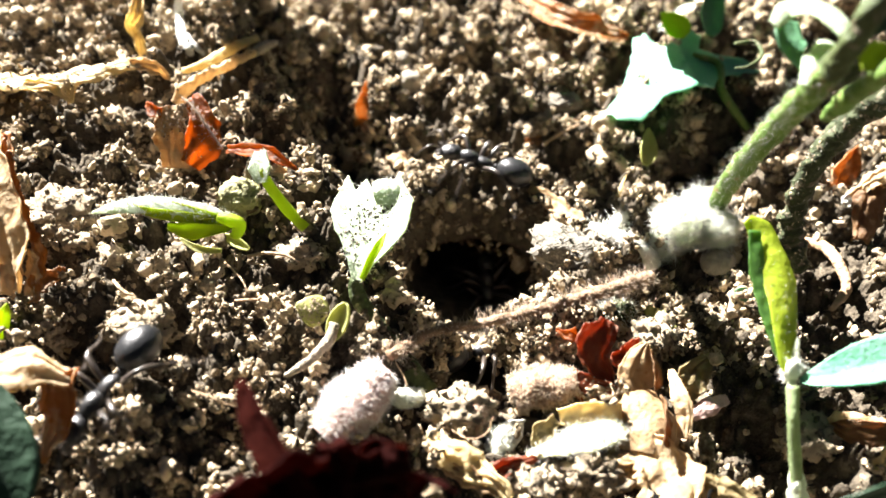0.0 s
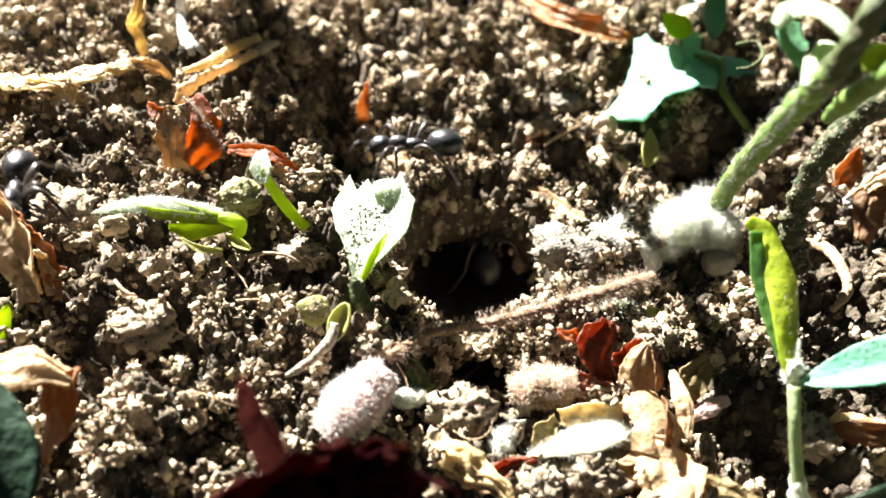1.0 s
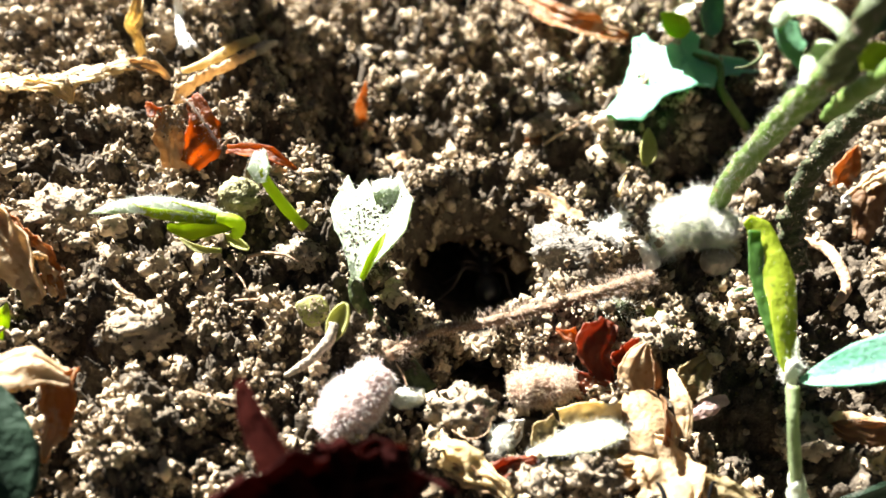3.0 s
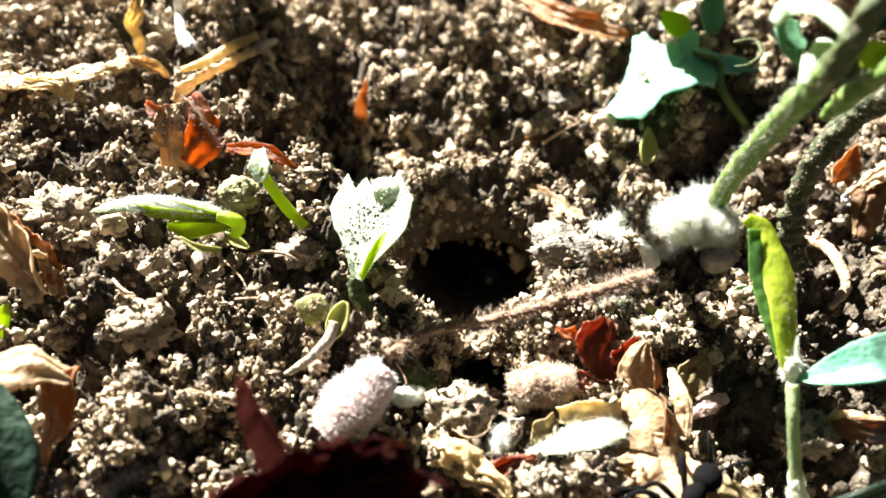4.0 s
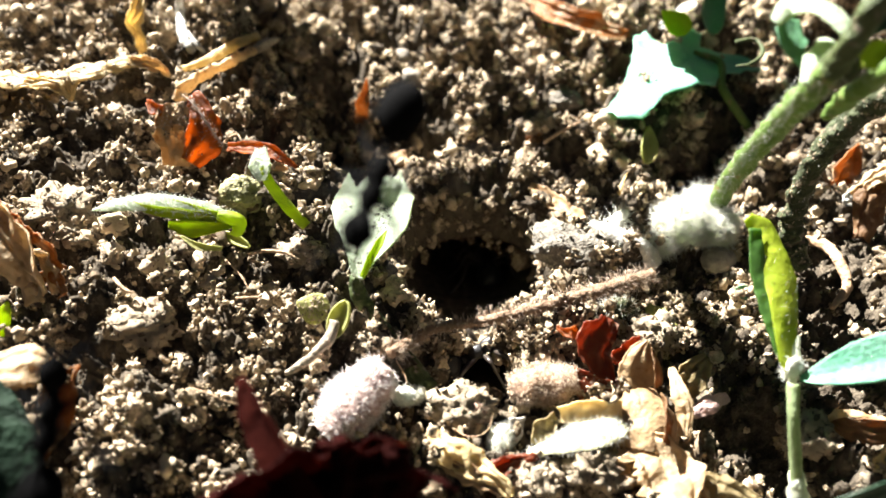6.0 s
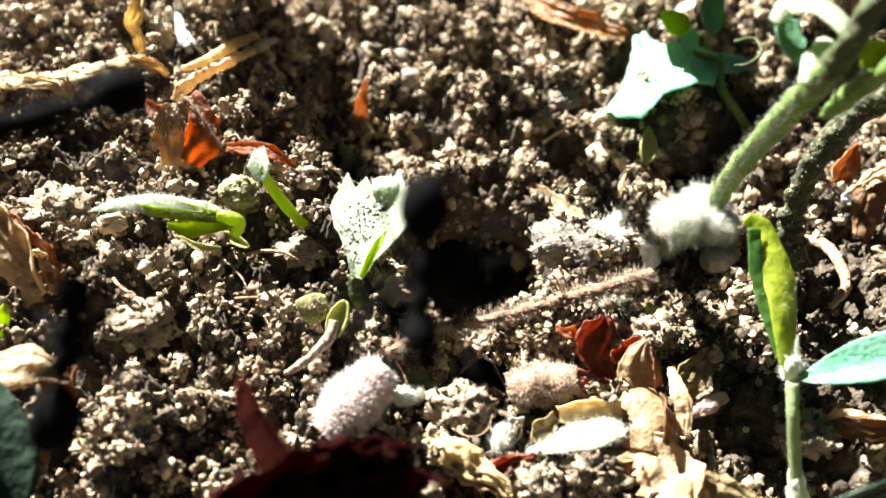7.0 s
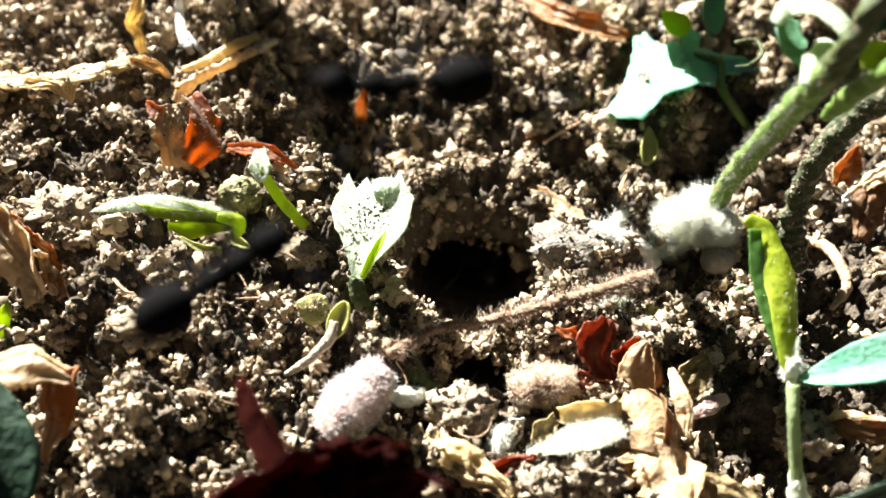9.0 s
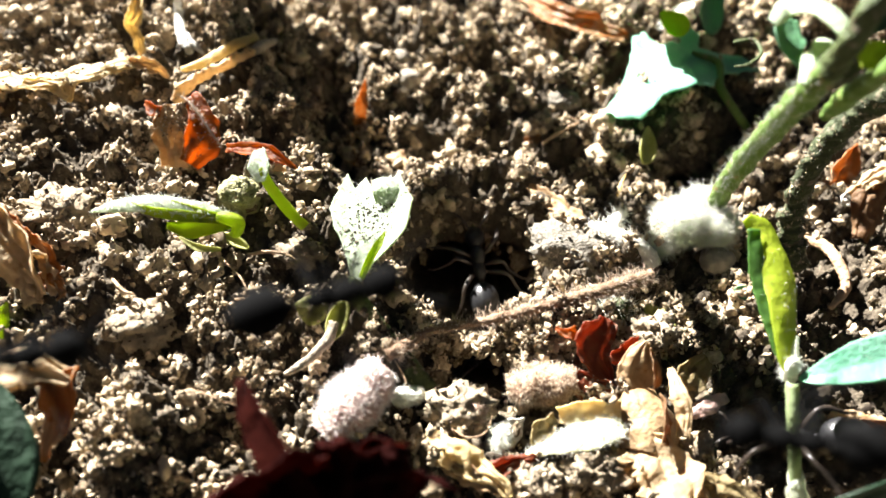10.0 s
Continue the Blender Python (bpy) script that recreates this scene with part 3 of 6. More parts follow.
for at, radii, label, k in (
        ((-20.17, -2.13, 4.88), (1.6, 1.3, 1.0), "large pale crumbly lump of dry soil", 1),
        ((-14.27, -8.69, 3.43), (1.5, 1.2, 0.9), "large crumbly soil lump on the mound", 2),
        ((0.69, -11.50, 0.90), (1.5, 1.1, 0.9), "crumbly soil lump at the rim of the hole", 5),
        ((7.37, -14.17, 0.00), (1.5, 1.2, 1.0), "grey soil lump under a pale petal", 7),
        ((-3.52, -8.90, 2.30), (0.8, 0.7, 0.6), "small crumbly soil lump under the runner", 14),
        ((-7.17, -3.71, 3.50), (1.2, 1.0, 0.8), "dark crumbly soil lump behind a seedling", 15),
        ((-14.66, -8.51, 3.40), (1.3, 1.0, 0.8), "pale crumbly soil lump on the mound", 16),
        ((10.80, -7.26, 1.20), (1.2, 0.9, 0.8), "pale crumbly soil lump beside a red leaf", 17),
        ((4.17, -14.95, 0.40), (1.1, 0.9, 0.7), "pale crumbly soil lump under a dry leaf", 18),
        ((17.07, -12.59, 0.30), (1.2, 1.0, 0.8), "dark crumbly soil lump by a leaf stalk", 19),
        ((6.74, -14.45, 0.50), (1.2, 0.9, 0.8), "grey soil lump in front of a petal", 20)):
    stone("soil_clod", at, radii, LUMP, label, 0.5, 1.5, k, pits=0.35, category="clod", crust=300, grain=(0.05, 0.26))
stone("pale_stone", (7.15, -1.51, 1.33), (2.3, 1.6, 1.1), PALE_STONE, "pale grey rough stone beside the hole", 0.4, 1.3, 3, (0, 0, -20), 0.25, crust=260, grain=(0.05, 0.22))
stone("pebble", (15.26, -2.01, 1.08), (0.95, 0.9, 0.8), GREY_STONE, "small round grey pebble half sunk in soil", 0.12, 1, 4)
stone("pebble", (-3.24, 20.59, 0.20), (0.75, 0.75, 0.7), GREY_STONE, "small round grey pebble on the soil", 0.1, 1, 6)
stone("pebble", (-2.53, 17.58, 0.20), (0.95, 0.9, 0.8), GREY_STONE, "round pale pebble on the soil", 0.15, 1, 8)
stone("pebble", (8.81, 14.91, 0.25), (1.1, 0.9, 0.6), PALE_STONE, "pale pebble on the soil", 0.3, 1.4, 9, pits=0.2)

# ---- dry leaves and litter of the far side ----


def dry_leaf(name, label, base, tip, up, width, material, category="dry leaf", **kw):
    g = blade(base, tip, up, width, **kw)
    if width < 0.9:
        return tagged(part(name, g, material), label, category)
    t = thing(name, base, label, category)
    part("leaf_blade", g, material, t)
    part("midrib", midrib(base, tip, up, kw.get("bend", 0.4), 0.1, 0.04, 0.05), material, t)
    return t


straw = thing("dry_leaf", (-23.08, 9.32, 5.20), "yellow streaked dry leaf lying half under soil", "dry leaf")
g = ribbon([(-27.53, 7.42, 6.90), (-24.31, 6.96, 7.00), (-22.34, 7.10, 7.10), (-20.45, 7.96, 7.10), (-19.07, 8.87, 7.00), (-18.13, 9.75, 6.70)], [(0.7, 0.6), (0.6, 0.6), (0.8, 0.7), (0.65, 0.55), (0.5, 0.4), (0.45, 0.35)], (0, -0.25, 1), -0.3, 0.35, 0.35, 0.012, 11, seed=3, nu=60, nv=24)
part("leaf_blade", g, STRAW, straw)
dusting(g, 110, 0.05, 0.2, 301, straw, (0, 0.6, 1), 0.3)
part("leaf_flap", ribbon([(-24.52, 6.66, 7.00), (-22.79, 6.42, 7.00), (-21.97, 6.19, 6.30)], [(0.3, 0.35), (0.5, 0.45), (0.15, 0.15)], (0.0, -0.4, 0.9), 0.3, 0.3, 0.2, 0.05, 9, seed=4), STRAW, straw, "folded yellow flap")
part("leaf_flap", ribbon([(-22.45, 7.14, 7.00), (-21.89, 6.86, 6.60), (-22.08, 6.32, 5.90)], [(0.2, 0.5), (0.3, 0.35), (0.1, 0.1)], (0.3, -0.85, 0.4), 0.5, 0.2, 0.2, 0.04, 9, seed=8), STRAW, straw, "hanging yellow fold")
part("leaf_flap", ribbon([(-28.89, 10.81, 6.30), (-26.75, 9.79, 6.20), (-24.96, 8.86, 6.30)], [(0.5, 0.5), (0.5, 0.4), (0.15, 0.15)], (0.0, -0.1, 1), -0.5, 0.3, 0.3, 0.05, 9, seed=6), STRAW, straw, "pale upper strip")
part("leaf_tip", ribbon([(-19.18, 9.16, 6.90), (-18.05, 9.16, 6.90), (-17.34, 9.01, 6.60), (-16.85, 9.12, 5.90)], [(0.2, 0.3), (0.35, 0.5), (0.35, 0.45), (0.1, 0.1)], (0, -0.85, 0.5), 1.0, 0.25, 0.2, 0.05, 9, seed=5), GLOW, straw, "curled orange tip")
blade_t = thing("straw_blade", (-19.81, 12.79, 5.20), "upright yellow blade of dry straw", "straw")
part("leaf_blade", ribbon([(-19.69, 12.65, 5.20), (-19.75, 13.06, 6.20), (-20.14, 13.44, 7.00), (-19.56, 13.41, 8.00), (-19.54, 14.85, 9.00)], [(0.25, 0.25), (0.4, 0.4), (0.5, 0.6), (0.4, 0.55), (0.5, 0.5)], (0.2, -0.9, 0.4), 0.8, 0.3, 0.3, 0.06, 9, seed=7), STRAW, blade_t)

white = thing("white_stalk", (-17.34, 13.69, 4.79), "whitish dry stalk leaning on the soil", "stalk")
part("stalk", tube([(-16.65, 12.93, 5.37), (-17.34, 14.33, 5.89), (-18.03, 16.64, 6.30), (-17.37, 16.03, 9.00)], [0.3, 0.36, 0.26, 0.22], 9, 6, 0.5, 3), WHITE_STALK, white)
part("branch", tube([(-17.22, 14.36, 5.79), (-16.35, 13.44, 5.57), (-15.75, 12.95, 5.23)], [0.3, 0.22, 0.1], 7, 4, 0.4, 4), WHITE_STALK, white)

twig = thing("forked_twig", (-15.88, 8.15, 5.35), "pale orange forked dry twig on the soil", "twig")
g = tube([(-16.07, 7.32, 5.30), (-15.59, 7.60, 6.00), (-14.78, 8.36, 6.30), (-13.51, 9.47, 6.40), (-12.51, 10.65, 6.40), (-11.99, 11.52, 6.20)], [0.42, 0.46, 0.38, 0.33, 0.32, 0.22], 14, 14, 0.6, 1, 0.7)
part("stem", g, GLOW, twig)
dusting(g, 160, 0.03, 0.11, 311, twig, (-0.5, 0.2, 1), 0.2)
part("branch", tube([(-16.46, 10.37, 5.60), (-15.05, 10.51, 6.00), (-14.19, 10.95, 6.30), (-13.20, 12.01, 6.40), (-12.15, 13.49, 6.20)], [0.2, 0.3, 0.36, 0.36, 0.25], 12, 10, 0.3, 2, 0.6), STRAW, twig)
part("branch", tube([(-12.07, 11.52, 6.20), (-11.66, 13.04, 5.80), (-11.28, 15.01, 5.00)], [0.3, 0.35, 0.15], 10, 6, 0.3, 9), DRY_STEM, twig, "grey rotten end")

red_leaf = thing("red_leaf", (-14.80, 2.21, 4.60), "glowing red-brown folded dry leaf standing up", "dry leaf")
g1 = ribbon([(-15.09, 3.75, 7.50), (-15.04, 2.69, 6.40), (-15.11, 1.78, 4.70)], [(0.95, 0.7), (0.85, 0.9), (0.75, 0.6)], (0.1, -0.75, 0.6), 0.4, 0.3, 0.35, 0.04, 8, seed=11, nv=22)
part("leaf_blade", g1, TAN, red_leaf, "dull brown half")
g2 = ribbon([(-14.10, 4.22, 7.70), (-13.39, 3.18, 7.00), (-13.28, 2.32, 6.10), (-14.19, 1.84, 4.90)], [(0.6, 0.2), (0.9, 0.65), (1.0, 1.05), (0.8, 0.5)], (0.25, -0.8, 0.4), 0.5, 0.25, 0.2, 0.04, 8, seed=12, nv=22)
part("leaf_blade", g2, EMBER, red_leaf, "orange-red half lit from behind")
part("leaf_nub", ribbon([(-15.49, 3.28, 7.30), (-16.10, 3.67, 7.40), (-16.73, 4.41, 7.20)], [(0.3, 0.3), (0.35, 0.35), (0.12, 0.12)], (0, -0.8, 0.5), 0.8, 0.2, 0.3, seed=13), EMBER, red_leaf, "curled orange corner")
rim = tube([(-14.44, 4.18, 7.80), (-13.79, 3.60, 7.60), (-12.94, 2.65, 7.00), (-12.08, 1.84, 6.00)], [0.05, 0.06, 0.05, 0.04], 7, 10, 0.3, 5)
part("rim", rim, BROWN_HAIR, red_leaf, "pale rolled rim")
down(rim, 260, 0.28, BROWN_HAIR, red_leaf, 0.012, 5)
dusting(g1, 420, 0.03, 0.14, 312, red_leaf, (0, -0.7, 0.7), 0.1, (-14.47, 3.28, 7.30), 1.9)
dusting(g2, 130, 0.03, 0.10, 313, red_leaf, (0, -0.7, 0.7), 0.1, (-13.94, 2.19, 6.20), 1.3)
orange = thing("dry_leaf", (-11.95, 2.73, 5.00), "narrow orange dry leaf half buried in soil", "dry leaf")
part("leaf_blade", ribbon([(-11.95, 2.36, 5.60), (-10.61, 1.71, 6.10), (-9.28, 1.18, 6.20), (-7.90, 0.57, 5.60)], [(0.25, 0.3), (0.35, 0.5), (0.4, 0.55), (0.05, 0.05)], (0.1, -0.6, 0.8), 0.9, 0.15, 0.15, 0.03, 7, seed=14), EMBER, orange)
part("leaf_tip", ribbon([(-9.63, 0.86, 5.60), (-8.98, 0.62, 5.60), (-8.46, 0.63, 5.40)], [(0.2, 0.2), (0.25, 0.25), (0.06, 0.06)], (0, -0.6, 0.8), 0.5, seed=15), GLOW, orange, "yellow lower tip")
pointed = thing("dry_leaf", (-5.87, 13.83, -0.80), "small pointed orange-brown leaf standing in soil", "dry leaf")
part("leaf_blade", ribbon([(-5.89, 12.93, -0.40), (-5.66, 13.09, 1.30), (-5.26, 13.57, 2.90)], [(0.5, 0.5), (0.5, 0.45), (0.04, 0.04)], (0.3, -0.9, 0.3), 0.6, 0.08, seed=13), ORANGE, pointed)
far_leaf = thing("dry_leaf", (9.97, 25.57, 0.60), "long orange dry leaf on the far soil", "dry leaf")
part("leaf_blade", ribbon([(6.13, 26.85, 2.60), (8.33, 23.08, 3.00), (11.13, 21.17, 2.90), (13.88, 20.05, 2.40)], [(0.6, 0.6), (0.8, 1.0), (0.7, 0.9), (0.25, 0.25)], (0, -0.75, 0.6), 0.7, 0.4, 0.2, 0.06, 8, seed=14), ORANGE, far_leaf)
part("leaf_edge", ribbon([(10.21, 21.82, 2.40), (11.86, 21.07, 2.20), (13.65, 20.25, 2.00)], [(0.3, 0.3), (0.45, 0.45), (0.15, 0.15)], (0, -0.6, 0.8), 0.6, 0.2, 0.2, 0.04, 8, seed=15), GLOW, far_leaf, "bright orange lower edge")
dry_leaf("dry_leaf", "tan flake of dry leaf above the hole", (5.32, 4.76, 0.77), (8.18, 1.34, 1.15), (0.3, -0.5, 1), 0.65, TAN, shape="long", curl=0.9, crumple=0.3, seed=15)
dry_leaf("dry_leaf", "orange-brown flake behind the hole", (-3.56, 9.13, 0.03), (0.21, 4.54, 0.95), (0.2, -0.5, 1), 0.8, TAN, shape="ovate", curl=0.7, crumple=0.7, ragged=0.4, seed=16)
dry_leaf("dry_leaf", "brown fibre flake on far soil", (5.66, 10.62, -0.16), (10.86, 12.54, 0.60), (0, -0.5, 1), 0.45, BROWN, shape="long", curl=0.7, crumple=0.6, seed=17)

# ---- litter of the near-left edge ----
CURL_FOOT = (-20.22, -7.72, 3.60)
curled_leaf = thing("curled_leaf", CURL_FOOT, "curled tan dry leaf with orange rim, tipped over by ants", "dry leaf")
part("leaf_blade", ribbon([(-20.20, -7.59, 4.60), (-20.12, -6.54, 6.20), (-20.73, -4.93, 7.60), (-21.43, -3.22, 8.60), (-21.80, -1.52, 9.40)], [(1.6, 0.7), (1.6, 1.3), (1.5, 1.2), (1.0, 1.0), (0.5, 0.5)], (-0.4, 0.1, 0.95), 0.45, 0.6, 0.25, 0.06, 9, seed=21, nu=60, nv=28), GLOW, curled_leaf)
part("leaf_rim", ribbon([(-19.39, -7.95, 4.40), (-19.11, -7.05, 5.20), (-19.19, -5.97, 6.20), (-20.02, -4.71, 7.40), (-20.85, -2.97, 8.40), (-21.44, -1.29, 9.30)], [(0.25, 0.2), (0.4, 0.25), (0.45, 0.3), (0.4, 0.3), (0.35, 0.25), (0.2, 0.2)], (0.2, -0.7, 0.6), 0.9, 0.35, 0.3, 0.04, 7, seed=26, nu=60), ORANGE, curled_leaf, "orange rolled rim")
part("leaf_flap", ribbon([(-20.87, -7.59, 4.60), (-20.37, -6.70, 5.60), (-19.83, -6.19, 6.60)], [(0.5, 0.5), (0.6, 0.5), (0.2, 0.2)], (0.1, -0.45, 0.85), -0.5, 0.4, 0.4, 0.05, 9, seed=27), GLOW, curled_leaf, "pale inner flap")
part("leaf_flap", ribbon([(-19.65, -7.77, 4.60), (-19.40, -6.97, 5.50), (-19.39, -6.36, 6.40)], [(0.25, 0.25), (0.4, 0.3), (0.15, 0.15)], (0.0, -0.4, 0.9), -0.6, 0.3, 0.4, 0.04, 9, seed=29), GLOW, curled_leaf, "pale inner fold")

dry_leaf("dry_leaf", "small torn orange-brown leaf tip on the soil", (-19.68, -6.60, 4.11), (-18.31, -5.98, 4.85), (0.2, -0.5, 0.8), 0.55, BROWN, shape="point", curl=0.6, crumple=0.4, seed=22)
tan_leaf = thing("dry_leaf", (-17.73, -12.62, 4.00), "tan dry leaf, painted pale above for the sun, folded down", "dry leaf")
# Sun and shade are in the colours: GLOW on top, ORANGE on the fold.
part("leaf_blade", ribbon([(-18.87, -13.33, 6.60), (-17.50, -13.05, 6.60), (-16.38, -12.97, 6.30), (-15.31, -13.22, 5.60)], [(0.7, 1.2), (0.8, 1.3), (0.7, 1.1), (0.2, 0.3)], (0.05, 0.0, 1), -0.5, 0.35, 0.25, 0.05, 9, seed=23, nu=44, nv=24), GLOW, tan_leaf, "face painted pale for the sun on it")
part("leaf_fold", ribbon([(-16.01, -13.03, 6.00), (-15.83, -14.00, 5.20), (-15.94, -14.89, 4.50), (-16.30, -15.71, 3.60)], [(0.9, 0.6), (0.8, 0.6), (0.5, 0.4), (0.1, 0.1)], (0.35, -0.85, 0.3), 0.5, 0.3, 0.25, 0.06, 9, seed=28, nu=44, nv=24), ORANGE, tan_leaf, "fold painted orange-brown for its shade")
g_leaf = thing("green_leaf", (-16.97, -16.62, 6.50), "blurred blue-green leaf at the near edge, darkened for shade", "leaf")
part("leaf_blade", blade((-15.92, -20.08, 6.00), (-16.86, -14.98, 8.50), (0.5, -0.85, 0.15), 1.7, shape="ovate", curl=0.5, bend=-0.5, seed=24), DARK_LEAF, g_leaf)
dry_leaf("green_leaf", "tip of a fresh green leaf on soil", (-21.28, -9.20, 2.98), (-20.66, -7.90, 4.34), (0.8, -0.4, 0.5), 0.45, LIME, "leaf", shape="ovate", curl=0.6, seed=25)

# ---- seedlings left of the hole ----
lying = thing("seedling", (-10.98, -2.78, 4.49), "fallen green seedling with toothed downy leaves", "seedling")
g = ribbon([(-17.28, -3.80, 6.40), (-16.24, -3.65, 6.60), (-14.72, -3.51, 6.70), (-13.26, -3.41, 6.50), (-11.82, -3.35, 6.10), (-10.57, -3.47, 5.60)], [(0.05, 0.05), (0.4, 0.3), (0.5, 0.45), (0.45, 0.45), (0.35, 0.35), (0.2, 0.2)], (-0.1, -0.35, 0.95), -0.5, 0.08, 0.05, seed=31, nu=60, nv=18)
part("leaf", g, FROST, lying, "long downy leaf, white with hairs")
down(g, 1300, 0.3, DOWN, lying, 0.010, 31, 0.6)
part("leaf", ribbon([(-15.55, -3.43, 6.70), (-14.49, -3.83, 6.50), (-12.99, -3.76, 6.10), (-10.90, -3.55, 5.60)], [(0.08, 0.08), (0.25, 0.22), (0.35, 0.28), (0.2, 0.2)], (0.0, -0.85, 0.5), 0.5, 0.05, seed=32), LIME, lying, "lime green turned-up edge")
part("leaf", ribbon([(-13.45, -3.23, 6.60), (-12.47, -3.40, 6.30), (-10.86, -3.52, 5.80)], [(0.05, 0.1), (0.12, 0.32), (0.1, 0.2)], (0.0, -0.75, 0.65), 0.5, seed=37), LIME, lying, "pointed lime tooth")
part("leaf", ribbon([(-13.71, -3.99, 5.70), (-12.52, -3.89, 5.60), (-10.69, -3.53, 5.50)], [(0.1, 0.2), (0.3, 0.75), (0.15, 0.4)], (0.0, -0.8, 0.55), 0.7, 0.06, seed=33, nv=22), LIME, lying, "lower leaf folded like a pouch")
part("leaf", ribbon([(-13.22, -4.16, 5.00), (-12.29, -4.58, 4.70), (-11.15, -4.54, 4.50)], [(0.05, 0.05), (0.2, 0.2), (0.1, 0.1)], (0, -0.6, 0.8), 0.4, seed=34), YELLOW, lying, "pale yellow leaf edge")
part("stem", tube([(-11.29, -3.52, 5.80), (-10.64, -3.58, 5.70), (-10.26, -3.70, 5.50), (-10.41, -3.93, 5.10), (-10.72, -3.91, 5.00)], [0.25, 0.36, 0.36, 0.3, 0.1], 12, 8), LIME, lying)
dry_leaf("seed_husk", "small yellow-brown seed husk", (-11.42, -3.24, 4.31), (-9.95, -4.02, 4.07), (0, -0.5, 1), 0.4, YELLOW, "seed", shape="long", curl=1.6, seed=35)

sprout = thing("sprout", (-7.28, -2.87, 4.65), "small green sprout with a rounded leaf", "sprout")
part("stem", tube([(-7.05, -3.26, 4.86), (-8.00, -2.74, 5.82), (-8.80, -2.12, 6.80), (-9.14, -1.68, 7.42)], [0.28, 0.3, 0.28, 0.2], 10, 8, 0.1, 1), LIME, sprout)
g = ribbon([(-9.12, -2.23, 7.00), (-9.19, -1.69, 7.50), (-9.27, -0.82, 7.90)], [(0.25, 0.25), (0.65, 0.6), (0.3, 0.3)], (-0.2, -0.5, 0.8), 0.4, 0.05, seed=36)
part("leaf", g, FROST, sprout)
down(g, 220, 0.2, DOWN, sprout, 0.010, 36)
stone("seed_ball", (-10.75, -1.09, 5.03), (1.2, 1.05, 1.1), mat("seed_coat", (0.16, 0.15, 0.06), (0.40, 0.38, 0.20), 900, 0.8, 0.8), "round dusty olive seed head beside a sprout", 0.18, 1.5, 12, pits=0.15, category="seed", crust=160, grain=(0.04, 0.13))

cup = thing("seedling", (-0.94, -10.14, 0.41), "pale downy cup-shaped seedling leaf on a green stem", "seedling")
part("stem", tube([(-0.72, -10.25, 0.32), (-1.94, -8.80, 0.90), (-3.51, -7.16, 2.20), (-4.28, -6.35, 3.20), (-4.36, -5.94, 4.00)], [0.6, 0.56, 0.48, 0.42, 0.3], 12, 8, 0.1, 4), OLIVE_STEM, cup)
CUP_UP = (-0.25, -0.12, 0.95)
g1 = ribbon([(-4.18, -6.46, 4.40), (-3.96, -5.82, 5.00), (-3.60, -4.46, 5.60), (-3.52, -3.07, 6.00), (-3.51, -2.11, 6.30)], [(0.3, 0.3), (0.75, 0.8), (1.8, 2.1), (2.2, 2.35), (1.95, 1.85)], CUP_UP, 0.42, 0.08, 0.03, seed=41, nu=44, nv=50,
            crown=[(-1.0, -0.3), (-0.72, 1.15), (-0.5, 0.15), (-0.22, 0.85), (-0.02, 0.05), (0.3, 0.1), (0.55, 0.1), (0.78, 0.9), (1.0, -0.6)])
part("leaf", g1, FROST, cup, "pale downy cupped leaf with a toothed rim")
g2 = ribbon([(-2.84, -3.18, 6.40), (-2.87, -2.72, 6.90), (-2.90, -1.97, 7.00), (-2.94, -1.73, 6.50)], [(0.5, 0.5), (0.7, 0.7), (0.65, 0.65), (0.4, 0.4)], [(0.1, -0.6, 0.8), (0, 0.1, 1), (0, 0.8, 0.3)], -0.4, 0.05, seed=42)
part("leaf", g2, FROST, cup, "small rolled inner leaf")
part("leaf", ribbon([(-3.90, -6.79, 4.80), (-3.46, -6.30, 5.50), (-3.02, -5.76, 6.10), (-2.76, -5.21, 6.40)], [(0.15, 0.12), (0.25, 0.12), (0.25, 0.15), (0.03, 0.03)], (-0.4, -0.8, 0.4), 0.6, seed=44), LIME, cup, "yellow-green folded leaf edge")
for k, g in enumerate((g1, g2)):
    down(g, 1100 if k == 0 else 200, 0.24, DOWN, cup, 0.011, 50 + k)
for k, (at, within, count) in enumerate((((-3.63, -3.67, 5.90), 1.5, 800), ((-5.09, -5.26, 5.30), 1.2, 500), ((-2.65, -2.68, 6.90), 0.7, 260))):
    # Specks in dark SOIL: dark soil with its small shadows in the colour.
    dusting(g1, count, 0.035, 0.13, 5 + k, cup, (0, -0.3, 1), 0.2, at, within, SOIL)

coty = thing("seedling", (-6.06, -8.90, 2.82), "small pale yellow seedling leaf dusted with soil", "seedling")
g = blade((-5.46, -8.54, 4.24), (-6.87, -8.21, 4.66), (0.0, -0.6, 0.8), 0.8, shape="ovate", curl=-0.7, bend=-0.5, seed=51)
part("leaf", g, YELLOW, coty)
dusting(g, 220, 0.03, 0.11, 51, coty, (0, -0.4, 1), 0.1, (-5.82, -8.32, 4.30), 0.9)
part("leaf", blade((-5.19, -9.69, 3.82), (-4.47, -8.59, 5.14), (-0.2, -0.6, 0.7), 0.55, shape="long", curl=0.8, bend=0.4, seed=52), YELLOW, coty, "pale yellow curled leaf")
part("stem", tube([(-5.01, -9.15, 4.39), (-5.24, -9.82, 3.99), (-5.91, -10.37, 3.52), (-6.60, -10.66, 3.05), (-7.31, -10.75, 2.55)], [0.26, 0.26, 0.22, 0.12], 9, 6, 0.3, 7), DRY_STEM, coty, "pale dry stem")

def fibre(label, points, radius, material=None):
    t = thing("root_fibre", points[0], label, "root")
    part("strand", tube(points, [radius * 0.7, radius * 0.75, radius * 0.55, radius * 0.2], 6, 6, 0.3, len(label)), material or TWIG, t)


